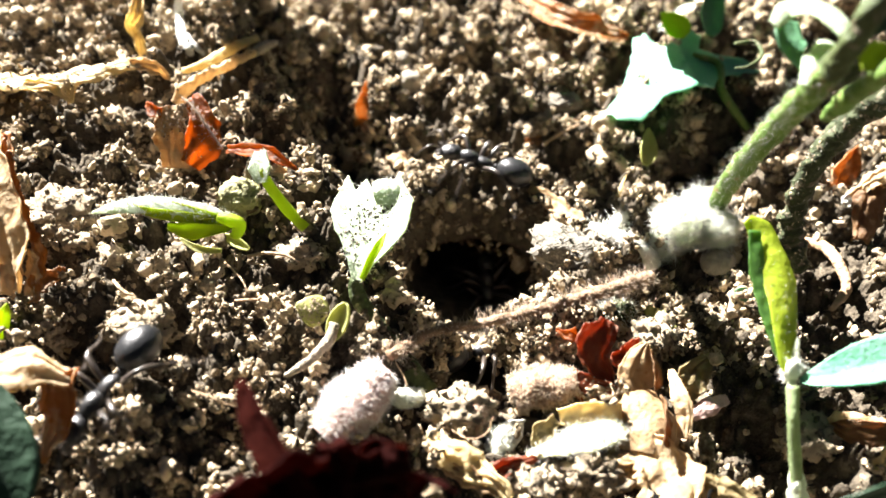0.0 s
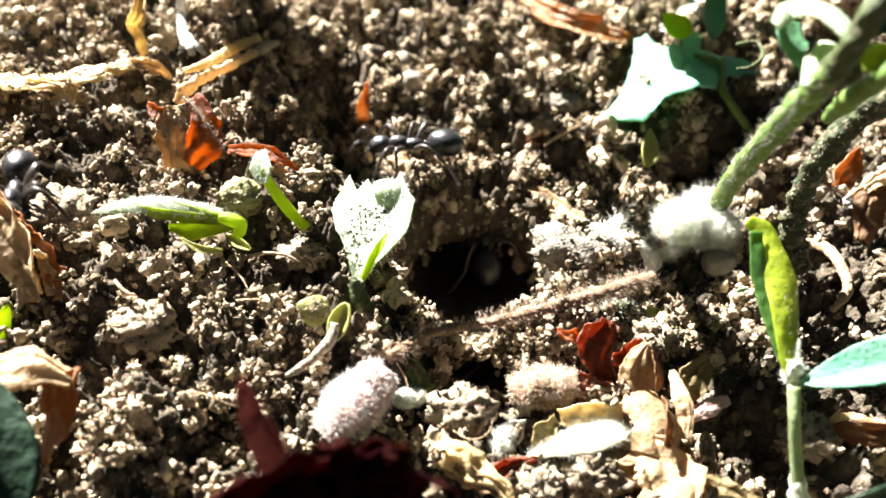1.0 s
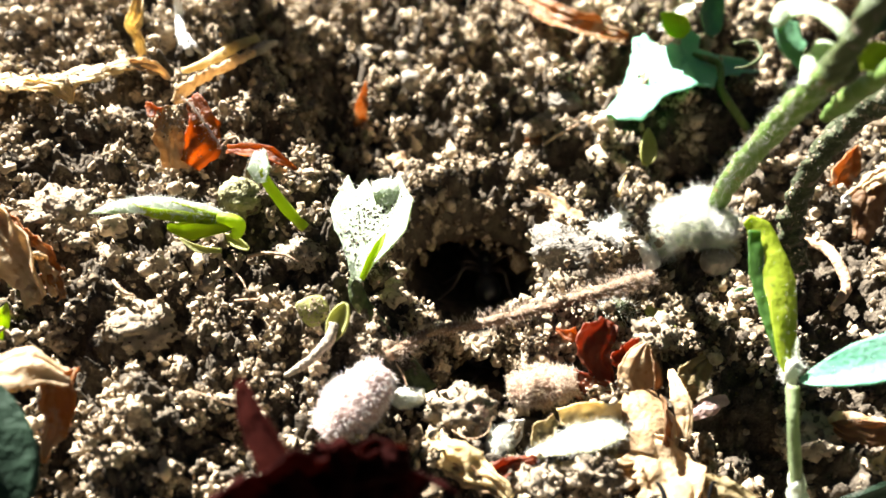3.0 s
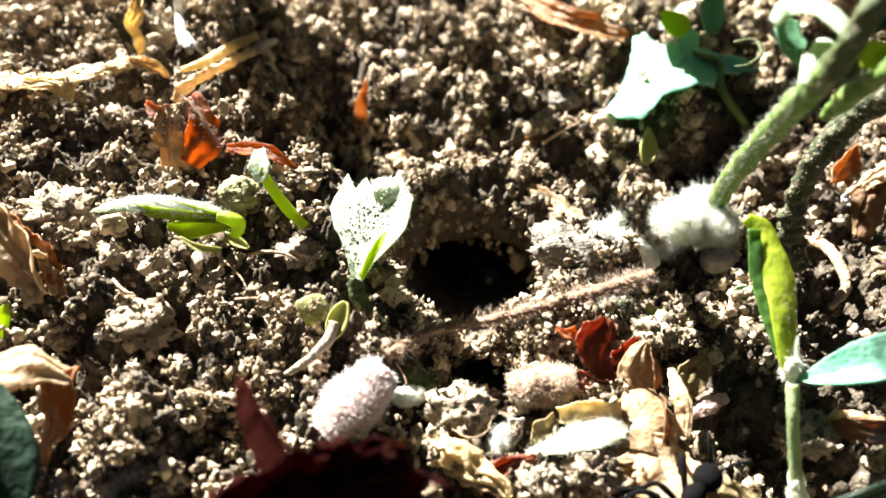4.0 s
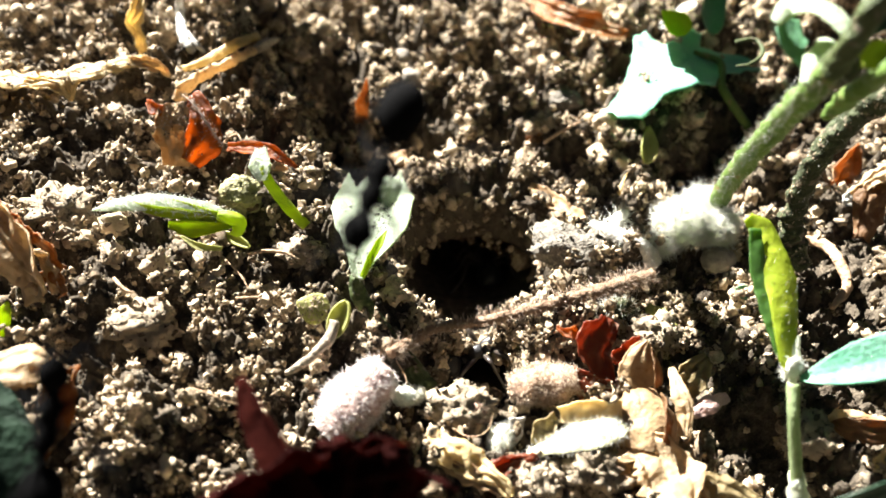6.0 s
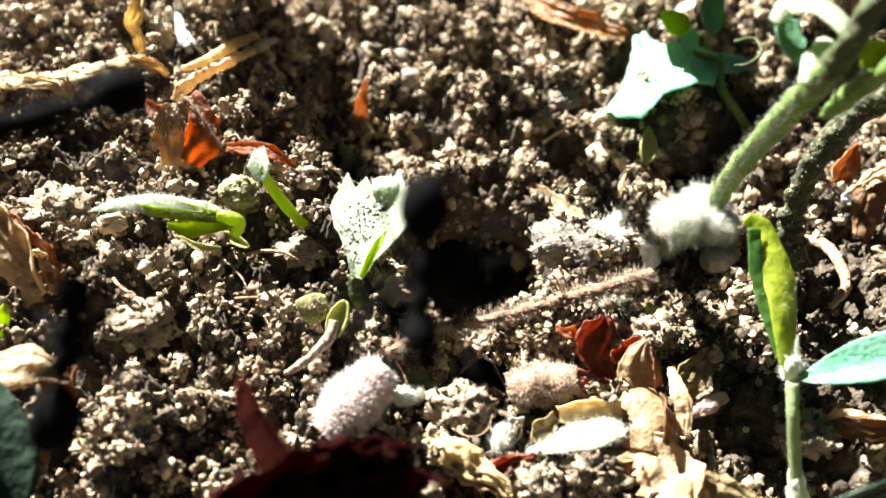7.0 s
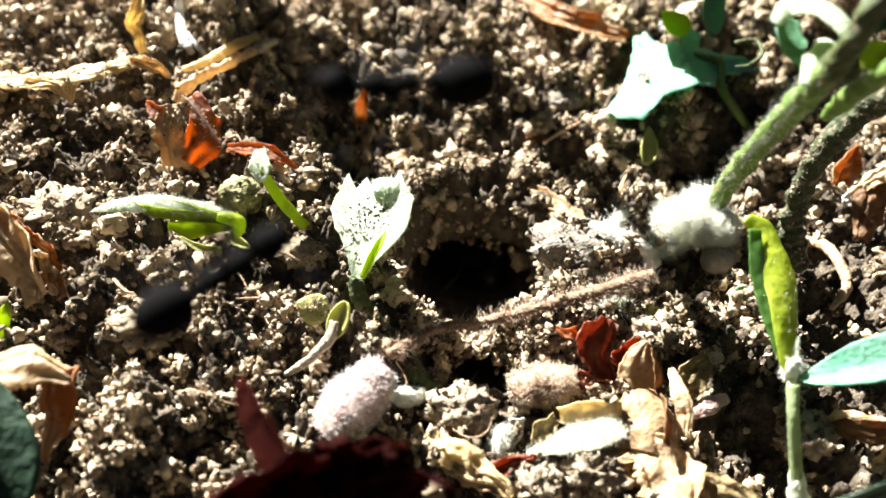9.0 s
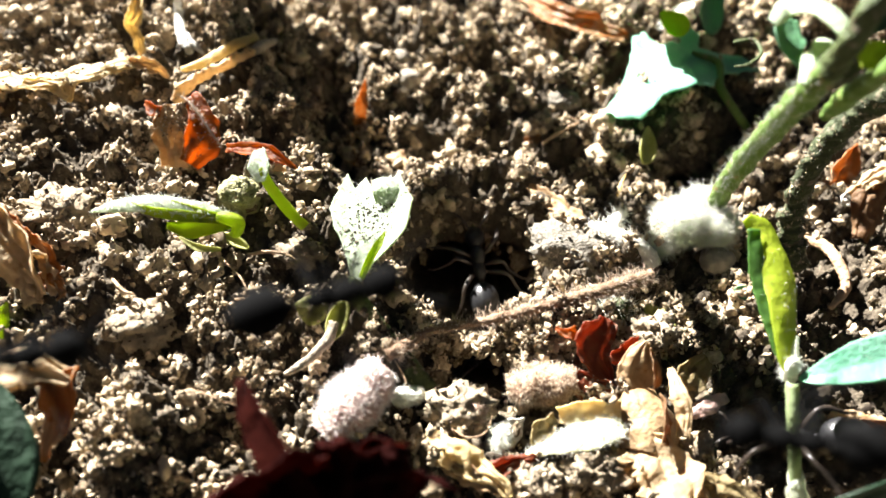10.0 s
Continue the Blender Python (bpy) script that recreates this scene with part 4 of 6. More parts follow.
fibre("thin white root fibre on the soil mound", [(-9.88, -4.63, 4.19), (-8.98, -4.65, 4.45), (-7.92, -4.74, 4.38), (-7.17, -5.14, 4.30)], 0.12)
fibre("thin curved root fibre between crumbs", [(-11.00, -4.89, 4.04), (-10.04, -5.93, 3.99), (-9.54, -6.64, 3.74), (-8.94, -6.81, 3.51)], 0.07)
fibre("pale root fibre lying on crumbs", [(-10.14, -7.15, 3.69), (-9.18, -7.13, 3.74), (-8.33, -7.10, 3.55)], 0.09)
fibre("dry curled fuzz strand by a red leaf", [(-13.03, 3.54, 4.45), (-12.46, 3.75, 5.10), (-11.80, 3.72, 5.45), (-11.39, 2.93, 5.64)], 0.08)
fibre("dry thin stalk under a red leaf", [(-11.05, -12.31, 3.55), (-10.20, -12.58, 3.51), (-9.56, -12.79, 3.29), (-8.84, -12.76, 2.91)], 0.06, TWIG)
fibre("thin brown fibre on the far soil", [(6.65, 9.40, 0.53), (7.75, 9.79, 1.17), (9.40, 10.96, 1.24), (10.75, 11.99, 0.84)], 0.14, TWIG)
fibre("thin pale stalk crossing a dark hollow", [(-2.25, -9.90, 2.37), (-1.83, -10.57, 2.17), (-1.63, -11.18, 1.91)], 0.05)
fibre("whitish thread on a woolly bud", [(0.41, -13.05, 1.53), (1.17, -13.48, 1.52), (1.94, -13.20, 1.54), (2.28, -12.33, 1.56)], 0.05)
fibre("straw fibre beside the dark stem", [(10.74, 3.70, 0.99), (11.02, 4.52, 1.20), (11.38, 5.20, 1.41)], 0.16, STRAW)
fibre("pale straw bit on dark soil", [(-15.76, -6.94, 4.88), (-15.01, -7.66, 4.87), (-14.51, -7.73, 4.68)], 0.13, TWIG)

# ---- runner over the hole ----
runner = thing("runner", (-2.33, -8.75, 1.66), "brown hairy runner stem lying across the hole", "runner")
RUN = [(-2.50, -9.78, 2.74), (-1.53, -8.77, 2.40), (-0.33, -8.13, 2.60), (1.84, -7.59, 2.50), (4.11, -7.02, 2.60), (6.41, -6.37, 2.80), (8.54, -5.52, 2.70), (11.15, -3.62, 1.51)]
g = tube(RUN, [0.3, 0.28, 0.26, 0.25, 0.27, 0.3, 0.34, 0.4], 10, 10, 0.35, 2)
part("stem", g, ROOT, runner)
down(g, 1500, 0.5, BROWN_HAIR, runner, 0.012, 61, 0.35)

# ---- the big weed at the side ----
weed = thing("weed", (14.73, 0.38, 0.60), "green hairy weed with a woolly white root crown", "weed")
g = join(ball((13.27, -0.37, 2.30), (1.3, 1.15, 1.05), 4, 0.4, 1.6, 3, pits=0.2), ball((15.18, -0.45, 2.20), (1.2, 1.0, 0.9), 4, 0.4, 1.6, 5, pits=0.2), ball((14.73, 1.01, 2.60), (1.0, 0.9, 0.8), 3, 0.3, 1, 6), ball((12.29, -1.20, 1.60), (0.7, 0.7, 0.6), 3, 0.3, 1, 8))
crown = part("root_crown", g, WOOL, weed, "woolly white root crown")
down(g, 12500, 0.62, DOWN, crown, 0.008, 71, 0.9)
g = tube([(15.40, 0.97, 2.20), (15.38, -0.39, 6.00), (14.89, -3.43, 11.00), (14.20, -6.42, 15.00), (13.88, -7.90, 17.00)], [0.52, 0.55, 0.55, 0.52, 0.5], 16, 12, 0.3, 5)
part("stem", g, STEM, weed, "bright green hairy stem")
part("stem", tube([(13.88, -7.90, 17.00), (13.93, -8.34, 18.20), (14.11, -8.43, 19.60), (14.53, -8.08, 20.50)], [0.5, 0.45, 0.42, 0.4], 14, 10, 0.3, 11), OLIVE_STEM, weed, "dark olive upper stem")
down(g, 1500, 0.3, DOWN, weed, 0.004, 72, 0.6)
g = tube([(20.25, -1.52, 0.20), (19.43, -1.06, 2.00), (18.98, -0.93, 4.00), (18.69, -1.41, 7.50), (19.02, -2.12, 10.50), (19.36, -2.79, 12.00), (19.72, -3.72, 13.50)], [0.7, 0.68, 0.62, 0.58, 0.58, 0.58, 0.55], 18, 16, 0.45, 6)
part("stem", g, DARK_STEM, weed, "dark soil-crusted hairy stem")
down(g, 150, 0.3, DOWN, weed, 0.004, 73, 0.5)
dusting(g, 330, 0.03, 0.12, 73, weed, (-0.7, 0.0, 0.7), 0.15)
part("stem", tube([(15.91, -5.37, 13.20), (15.67, -6.41, 14.60), (15.64, -7.37, 16.00), (15.53, -9.09, 18.00)], [0.25, 0.4, 0.42, 0.4], 12, 10, 0.3, 8), STEM, weed)

# hanging leaf, its node and the leaf beside it
# White WOOL gives the foot its down and puts the sun into its colour.
part("petiole_foot", tube([(15.22, -16.55, 0.70), (15.12, -16.01, 1.40), (14.92, -15.52, 2.20)], [0.42, 0.4, 0.26], 12, 8, 0.4, 10), WOOL, weed, "downy foot of the stalk, painted paler for the sun on it")
part("petiole", tube([(15.16, -16.47, 0.80), (14.77, -15.05, 3.00), (14.53, -14.16, 4.40), (14.57, -13.17, 5.20)], [0.27, 0.26, 0.25, 0.28], 12, 8, 0.1, 9), PALE_STEM, weed, "pale green leaf stalk")
node = ball((14.70, -12.52, 5.30), (0.36, 0.34, 0.75), 3, 0.15, 1, 4)
part("node", node, CORE, weed, "pale downy stalk node")
down(node, 130, 0.3, DOWN, weed, 0.012, 74)
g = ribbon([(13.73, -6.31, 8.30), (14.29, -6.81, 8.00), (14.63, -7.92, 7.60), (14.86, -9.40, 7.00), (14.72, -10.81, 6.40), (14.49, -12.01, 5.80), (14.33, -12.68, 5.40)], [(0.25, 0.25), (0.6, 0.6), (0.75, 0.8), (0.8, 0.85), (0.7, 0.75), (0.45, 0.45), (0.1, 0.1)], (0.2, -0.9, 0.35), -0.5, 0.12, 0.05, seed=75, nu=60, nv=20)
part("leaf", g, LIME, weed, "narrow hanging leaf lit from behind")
down(g, 150, 0.24, DOWN, weed, 0.004, 75)
# One leaf in two greens: this darker blade carries the shade in its colour.
part("leaf", ribbon([(13.86, -7.02, 8.30), (13.93, -8.67, 7.30), (14.07, -10.50, 6.40), (14.19, -12.30, 5.60)], [(0.3, 0.3), (0.3, 0.5), (0.25, 0.4), (0.1, 0.1)], (0.2, -0.9, 0.35), -0.3, 0.1, seed=78, nu=40), LEAF, weed, "half of the hanging leaf painted dark for its shade")
# The sheath's sunlit look comes from its white colour.
part("sheath", ribbon([(15.22, -11.21, 5.90), (14.92, -12.23, 5.50), (14.59, -13.24, 4.90)], [(0.1, 0.1), (0.35, 0.3), (0.2, 0.2)], (0.2, -0.7, 0.6), -0.9, 0.05, seed=79), WOOL, weed, "leaf sheath painted white for the sun on it")
g = ribbon([(14.92, -13.01, 5.30), (15.67, -13.10, 5.70), (17.11, -12.90, 6.10), (18.85, -12.52, 6.20), (20.19, -12.24, 6.10)], [(0.12, 0.12), (0.5, 0.45), (0.95, 0.85), (1.1, 0.95), (0.8, 0.7)], (0.0, -0.2, 1), 0.0, 0.06, 0.03, fold=0.22, seed=76, nu=44, nv=22)
part("leaf", g, SILVER, weed, "blue-green pointed leaf")
down(g, 260, 0.14, DOWN, weed, 0.006, 76)
dry_leaf("green_leaf", "dark green leaf at the near edge", (13.16, -19.01, 5.50), (17.55, -17.78, 6.50), (0.2, -0.95, 0.1), 1.1, DARK_LEAF, "leaf", shape="long", curl=0.4, bend=-0.3, seed=77)

# far lobed leaf
lob = thing("lobed_leaf_plant", (21.86, 11.53, -0.35), "lobed blue-green leaf on a thin curved stalk", "seedling")
LC = Vector((17.02, 15.39, 3.20))
part("leaf", lobed(LC, (0, 1.0, 0.0), (0, 0.0, 1.0), [
    (-45, 3.9), (-81, 3.5), (-106, 4.5), (-123, 6.9), (-131, 6.8), (-141, 6.0),
    (-141, 4.3), (-142, 3.5), (-178, 2.2), (147, 2.3), (110, 2.0), (88, 3.0),
    (82, 4.4), (78, 5.7), (61, 4.4), (49, 3.0), (37, 2.3), (31, 3.6),
    (13, 3.2), (-6, 2.1), (-30, 2.0), (-32, 3.7)], seed=2, crease=0.38, stretch=1.26, size=1.09), SILVER, lob, "lobed leaf creased along its middle, half in sun")
part("stalk", tube([(21.71, 12.13, -0.60), (20.23, 12.64, 1.00), (19.36, 13.91, 2.00), (19.60, 16.09, 2.60), (17.76, 16.71, 3.00)], [0.28, 0.3, 0.3, 0.26, 0.2], 9, 8), STEM, lob)
part("tendril", tube([(19.36, 13.92, 5.50), (20.66, 13.97, 5.60), (20.82, 12.67, 5.40), (19.74, 11.62, 5.20), (18.91, 11.74, 5.00)], [0.12, 0.14, 0.14, 0.12, 0.07], 7, 8), OLIVE_STEM, lob, "thin curled tendril")
part("leaf", blade((17.05, 16.81, 4.50), (15.33, 18.15, 5.50), (0, -0.5, 0.9), 1.0, shape="ovate", curl=0.5, seed=81), LIME, lob, "small lime leaf behind")
part("leaf", blade((18.97, 17.70, 4.00), (21.24, 24.42, 5.00), (0.2, -0.6, 0.8), 1.0, shape="ovate", curl=0.5, seed=82), BLUE_LEAF, lob)
dry_leaf("bud", "small yellowish withered bud on soil", (12.94, 6.96, 0.80), (13.47, 9.41, 1.95), (0.2, -0.8, 0.5), 0.85, YELLOW, "bud", shape="ovate", curl=1.4, seed=83)
pale = thing("pale_leaf", (20.08, 26.12, 0.30), "whitish sunlit dry leaf on the far soil", "dry leaf")
part("leaf_blade", ribbon([(17.63, 24.65, 0.60), (19.54, 26.51, 1.00), (22.55, 30.59, 1.30)], [(0.8, 0.8), (1.5, 1.5), (1.2, 1.2)], (-0.3, 0.2, 1), -0.3, 0.3, 0.3, 0.03, 7, seed=84), WHITE_STALK, pale)

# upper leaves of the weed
# Leaf colours carry the light here: FROST for sun, DARK_LEAF for shade.
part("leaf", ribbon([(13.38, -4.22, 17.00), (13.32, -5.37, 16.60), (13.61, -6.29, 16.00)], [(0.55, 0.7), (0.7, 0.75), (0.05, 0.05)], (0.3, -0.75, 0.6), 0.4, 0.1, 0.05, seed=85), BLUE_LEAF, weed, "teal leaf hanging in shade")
part("leaf", ribbon([(14.59, -5.51, 16.80), (13.95, -6.43, 16.50), (13.44, -7.37, 16.00)], [(0.35, 0.25), (0.5, 0.5), (0.2, 0.2)], (-0.2, -0.2, 0.95), -0.4, 0.1, 0.1, seed=84), FROST, weed, "leaf painted white for the sun on it")
part("leaf", ribbon([(12.62, -4.95, 17.20), (13.11, -4.87, 17.90), (13.91, -5.62, 18.20), (14.50, -6.84, 17.90), (14.70, -7.01, 17.20)], [(0.25, 0.25), (0.55, 0.55), (0.65, 0.5), (0.4, 0.35), (0.25, 0.25)], (0.0, -0.2, 1), -0.6, 0.1, 0.05, seed=86), FROST, weed, "arched leaf painted pale for the sun on it")
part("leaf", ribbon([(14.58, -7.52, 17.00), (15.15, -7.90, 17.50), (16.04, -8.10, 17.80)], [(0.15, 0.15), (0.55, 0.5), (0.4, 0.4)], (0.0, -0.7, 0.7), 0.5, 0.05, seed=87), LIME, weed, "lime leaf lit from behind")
part("leaf", ribbon([(14.48, -7.26, 17.80), (15.10, -6.92, 18.60), (16.16, -6.21, 19.40)], [(0.3, 0.3), (0.8, 0.8), (0.5, 0.5)], (0.3, -0.7, 0.6), 0.5, 0.1, seed=88), DARK_LEAF, weed, "leaf painted dark green for its shade")
# Leaf and stalk out of view, added to shade half the lobed leaf.
part("leaf", blade((10.15, 23.05, 11.72), (20.23, 30.38, 10.86), (-0.46, 0.62, 0.60), 2.9, shape="long", curl=0.15, bend=0.1, seed=79), THIN_LEAF, weed, "unseen broad leaf added to shade the lobed leaf")
part("petiole", tube([(14.53, -8.08, 20.50), (15.0, 10.0, 19.5), (10.15, 23.05, 11.72)], [0.4, 0.35, 0.3], 9, 8), STEM, weed)
part("node", ball((14.33, -7.42, 16.80), (0.75, 0.7, 0.8), 3, 0.3, 1, 7), DARK_STEM, weed, "dark stem joint")

# ---- tall grass out of view, added to cast shade on the soil ----


def grass_blade(label, spine, wide, up, seed):
    t = thing("grass_blade", spine[0], label, "grass")
    part("leaf_blade", ribbon([tuple(q) for q in spine], wide, up, 0.3, 0.3, 0.15, 0.03, 9, seed=seed, nu=60, nv=10), LEAF, t)


grass_blade("unseen arching grass blade added to shade the near soil", [(-14.0, 46.0, 0.0), (-12.0, 42.0, 14.0), (-8.0, 30.0, 22.0), (-3.8, 17.6, 23.6), (0.6, 8.2, 21.8)],
            [(0.35, 0.35), (0.35, 0.35), (0.35, 0.35), (0.5, 0.5), (1.2, 1.2), (0.6, 0.6), (0.5, 0.5), (2.6, 2.4), (2.4, 2.2)], (-0.46, 0.62, 0.60), 201)
grass_blade("unseen leaning grass blade added to shade the far soil", [(-40.0, 62.0, 0.0), (-38.0, 60.0, 14.0), (-31.0, 48.2, 23.5), (-27.8, 39.2, 24.5), (-25.6, 31.7, 24.0), (-22.4, 23.7, 22.0)],
            [(0.6, 0.6), (0.7, 0.7), (1.2, 1.2), (2.3, 2.3), (2.3, 2.3), (1.3, 1.3)], (-0.46, 0.62, 0.60), 202)

# ---- litter of the right side ----
dry_leaf("dry_leaf", "red-orange dry leaf standing behind the stems", (24.54, 4.94, 0.38), (26.06, 6.83, 2.48), (0.1, -0.8, 0.5), 1.0, ORANGE, shape="ovate", curl=1.0, crumple=0.4, seed=91)
folded = thing("dry_leaf", (25.21, 0.69, 0.30), "large folded brown dry leaf, one edge painted pale for sunlight", "dry leaf")
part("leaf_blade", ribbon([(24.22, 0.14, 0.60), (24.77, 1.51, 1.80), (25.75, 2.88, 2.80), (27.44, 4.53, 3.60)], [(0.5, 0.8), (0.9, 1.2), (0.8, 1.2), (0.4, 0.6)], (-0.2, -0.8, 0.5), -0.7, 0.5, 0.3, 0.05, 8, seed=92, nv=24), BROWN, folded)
# Pale strip over the brown blade: sunlight put into the colour.
part("leaf_fold", ribbon([(24.09, 2.54, 2.00), (25.04, 2.86, 2.90), (26.44, 3.36, 3.60)], [(0.3, 0.3), (0.45, 0.45), (0.4, 0.4)], (-0.1, -0.3, 0.95), -0.5, 0.3, 0.3, 0.04, 8, seed=97), GLOW, folded, "fold painted pale for the sun on it")
dry_leaf("dry_leaf", "whitish flake of dry leaf among brown ones", (24.29, 3.18, 0.76), (26.21, 3.83, 1.33), (0, -0.6, 0.8), 0.5, WHITE_STALK, shape="ovate", curl=0.5, crumple=0.3, seed=93)
curled = thing("curled_twig", (21.75, 0.78, -0.25), "thin brown curled dry tendril on soil", "twig")
part("tendril", tube([(21.61, 0.93, -0.17), (22.24, -0.43, 0.48), (22.40, -2.32, 0.57), (22.12, -3.58, 0.32), (21.11, -4.54, 0.01)], [0.28, 0.32, 0.33, 0.28, 0.15], 9, 8, 0.4, 3), TWIG, curled)
side_leaf = thing("dry_leaf", (19.59, -12.72, 0.50), "brown dry leaf, upper edge painted pale for sunlight, on dark soil", "dry leaf")
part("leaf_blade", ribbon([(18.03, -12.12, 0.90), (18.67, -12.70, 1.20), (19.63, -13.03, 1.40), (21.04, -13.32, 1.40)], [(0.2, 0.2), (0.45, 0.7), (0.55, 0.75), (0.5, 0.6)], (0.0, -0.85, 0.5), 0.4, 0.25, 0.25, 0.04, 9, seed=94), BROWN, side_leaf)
# A GLOW strip paints the sunlit upper edge.
part("leaf_edge", ribbon([(17.88, -12.13, 1.10), (18.62, -12.20, 1.50), (19.60, -12.69, 1.80), (21.04, -12.93, 1.80)], [(0.15, 0.15), (0.25, 0.15), (0.12, 0.1), (0.1, 0.1)], (0.0, -0.2, 1), -0.4, 0.2, 0.3, seed=98), GLOW, side_leaf, "upper edge painted pale for the sun on it")
dry_leaf("dry_leaf", "tan dry leaf flake at the side", (19.22, -14.63, 0.82), (21.13, -13.79, 1.31), (0, -0.5, 0.9), 0.7, STRAW, shape="ovate", curl=0.6, crumple=0.4, seed=95)
dry_leaf("green_leaf", "small dark teal leaf scrap between crumbs", (15.59, -4.39, 1.23), (17.04, -4.70, 1.13), (0, -0.5, 0.9), 0.4, BLUE_LEAF, "leaf", shape="ovate", curl=0.5, seed=96)

hairy = thing("withered_sprout", (10.80, -2.72, 1.00), "pale withered sprout covered with white hairs", "sprout")
g = join(tube([(11.77, -2.42, 1.13), (11.12, -1.91, 1.73), (10.05, -1.40, 2.10), (9.11, -0.50, 1.99), (8.60, 0.45, 1.53)], [0.42, 0.5, 0.45, 0.42, 0.25], 10, 6, 0.4, 2),
         tube([(9.52, -0.87, 2.03), (9.91, 0.44, 1.90), (10.53, 1.14, 1.78)], [0.35, 0.4, 0.25], 8, 6, 0.4, 3))
part("stem", g, WHITE_STALK, hairy)
down(g, 420, 0.6, DOWN, hairy, 0.014, 97, 0.5)
seed = thing("hairy_seed", (9.13, -5.42, 0.91), "small dark seed with white bristles", "seed")
g = ball((9.14, -5.58, 1.10), (1.0, 0.6, 0.55), 3, 0.15, 1, 5)
part("husk", g, DARK_STEM, seed)
down(g, 200, 0.5, DOWN, seed, 0.013, 98, 0.3)
dry_leaf("leaf_scrap", "pale yellow-green leaf scrap on soil", (10.81, -5.28, 0.87), (12.15, -6.86, 0.70), (0, -0.5, 0.9), 0.5, YELLOW, "leaf", shape="ovate", curl=0.9, crumple=0.3, seed=99)

# ---- buds and crumpled leaves in front of the hole ----


def fuzzy_bud(label, a, b, radius, material, hair, count, length, seed):
    t = thing("fuzzy_bud", a, label, "bud")
    mid = (Vector(a) + Vector(b)) / 2
    g = tube([a, tuple(mid), b], [radius * 0.55, radius, radius * 1.05, radius * 0.95, radius * 0.5], 16, 8, 0.35, seed)
    part("bud", g, material, t)
    down(g, count, length, hair, t, 0.014, seed, 0.5)
    return t


fuzzy_bud("pale pink woolly flower bud on soil", (-5.24, -13.69, 2.00), (-2.64, -10.82, 3.10), 1.12, PINK, PINK_HAIR, 4200, 0.34, 101)
fuzzy_bud("brown woolly bud lying at the hole", (3.15, -10.55, 1.00), (6.41, -10.41, 1.50), 0.85, FUZZ_BROWN, PALE_HAIR, 2000, 0.32, 102)
fuzzy_bud("small reddish woolly bud on a soil lump", (0.82, -12.23, 0.68), (2.04, -11.33, 0.74), 0.75, FUZZ_BROWN, BROWN_HAIR, 900, 0.2, 103)
fuzzy_bud("pale woolly seed by the hole", (2.49, -13.61, 0.26), (2.80, -12.35, 0.64), 0.5, CORE, DOWN, 700, 0.25, 104)
fuzzy_bud("pale dusty bud at the stem foot", (-2.35, -11.44, 1.60), (-0.86, -11.01, 1.20), 0.42, CORE, DOWN, 400, 0.16, 105)

crimson = thing("red_leaf", (7.30, -10.12, 0.84), "dark red crumpled dry leaf with a torn edge", "dry leaf")
part("leaf_blade", ribbon([(7.91, -10.23, 1.20), (7.45, -9.46, 2.00), (7.38, -8.80, 2.70), (8.01, -8.10, 3.20)], [(0.3, 0.3), (0.7, 0.6), (1.1, 0.9), (0.55, 0.5)], (0.1, -0.85, 0.45), 0.5, 0.35, 0.35, 0.05, 7, seed=111, nv=24), RED, crimson)
part("leaf_lobe", ribbon([(6.97, -8.73, 2.60), (6.20, -8.61, 2.80), (5.50, -8.11, 2.70)], [(0.25, 0.25), (0.3, 0.35), (0.1, 0.1)], (0, -0.7, 0.7), 0.9, 0.25, 0.4, seed=112), EMBER, crimson, "curled orange corner")
part("leaf_lobe", ribbon([(8.26, -9.51, 1.40), (8.81, -8.95, 2.00), (9.54, -8.48, 2.20)], [(0.3, 0.3), (0.5, 0.5), (0.2, 0.2)], (0.2, -0.75, 0.6), 0.6, 0.45, 0.5, seed=114), RED, crimson, "dark red inner lobe")
g = ribbon([(5.86, -9.52, 1.50), (6.94, -10.09, 1.50), (7.98, -10.60, 1.30), (9.04, -10.68, 1.00)], [(0.12, 0.9), (0.2, 1.1), (0.2, 0.8), (0.2, 0.4)], (0, -0.85, 0.5), 0.5, 0.3, 0.3, 0.04, 7, seed=113, nv=22)
part("leaf_base", g, RED, crimson)
dusting(g, 60, 0.03, 0.1, 114, crimson, (0, -0.7, 0.7), 0.1, (8.26, -9.33, 1.60), 0.9)

beige = thing("crumpled_leaf", (9.88, -12.51, 0.65), "beige crumpled dry leaf with folds", "dry leaf")
part("leaf_blade", ribbon([(9.41, -10.97, 1.60), (9.20, -10.48, 2.10), (9.25, -10.00, 2.60), (9.68, -9.31, 3.00)], [(1.05, 1.15), (1.1, 1.25), (0.85, 1.0), (0.2, 0.25)], (0.05, -0.65, 0.75), -0.9, 0.2, 0.15, 0.04, 11, seed=121, nu=44, nv=30), TAN, beige, "wrinkled upper part above a neck")
part("leaf_blade", ribbon([(9.52, -10.74, 1.55), (9.59, -11.85, 1.75), (9.66, -12.95, 1.60), (9.44, -14.09, 1.10)], [(1.0, 1.0), (1.5, 1.9), (1.7, 2.0), (1.5, 1.9)], (0.15, -0.75, 0.6), -0.95, 0.22, 0.1, 0.03, 9, seed=122, nu=50, nv=36), TAN, beige, "folded middle part")
# Folds coloured by how light falls: BROWN for shade, GLOW for sun.
part("leaf_fold", ribbon([(10.02, -11.55, 2.00), (10.08, -12.68, 2.10), (9.84, -13.96, 1.70)], [(0.15, 0.2), (0.45, 0.5), (0.3, 0.4)], (0.5, -0.8, 0.2), 0.3, 0.15, 0.2, 0.02, 8, seed=128), BROWN, beige, "side painted brown for its shade")
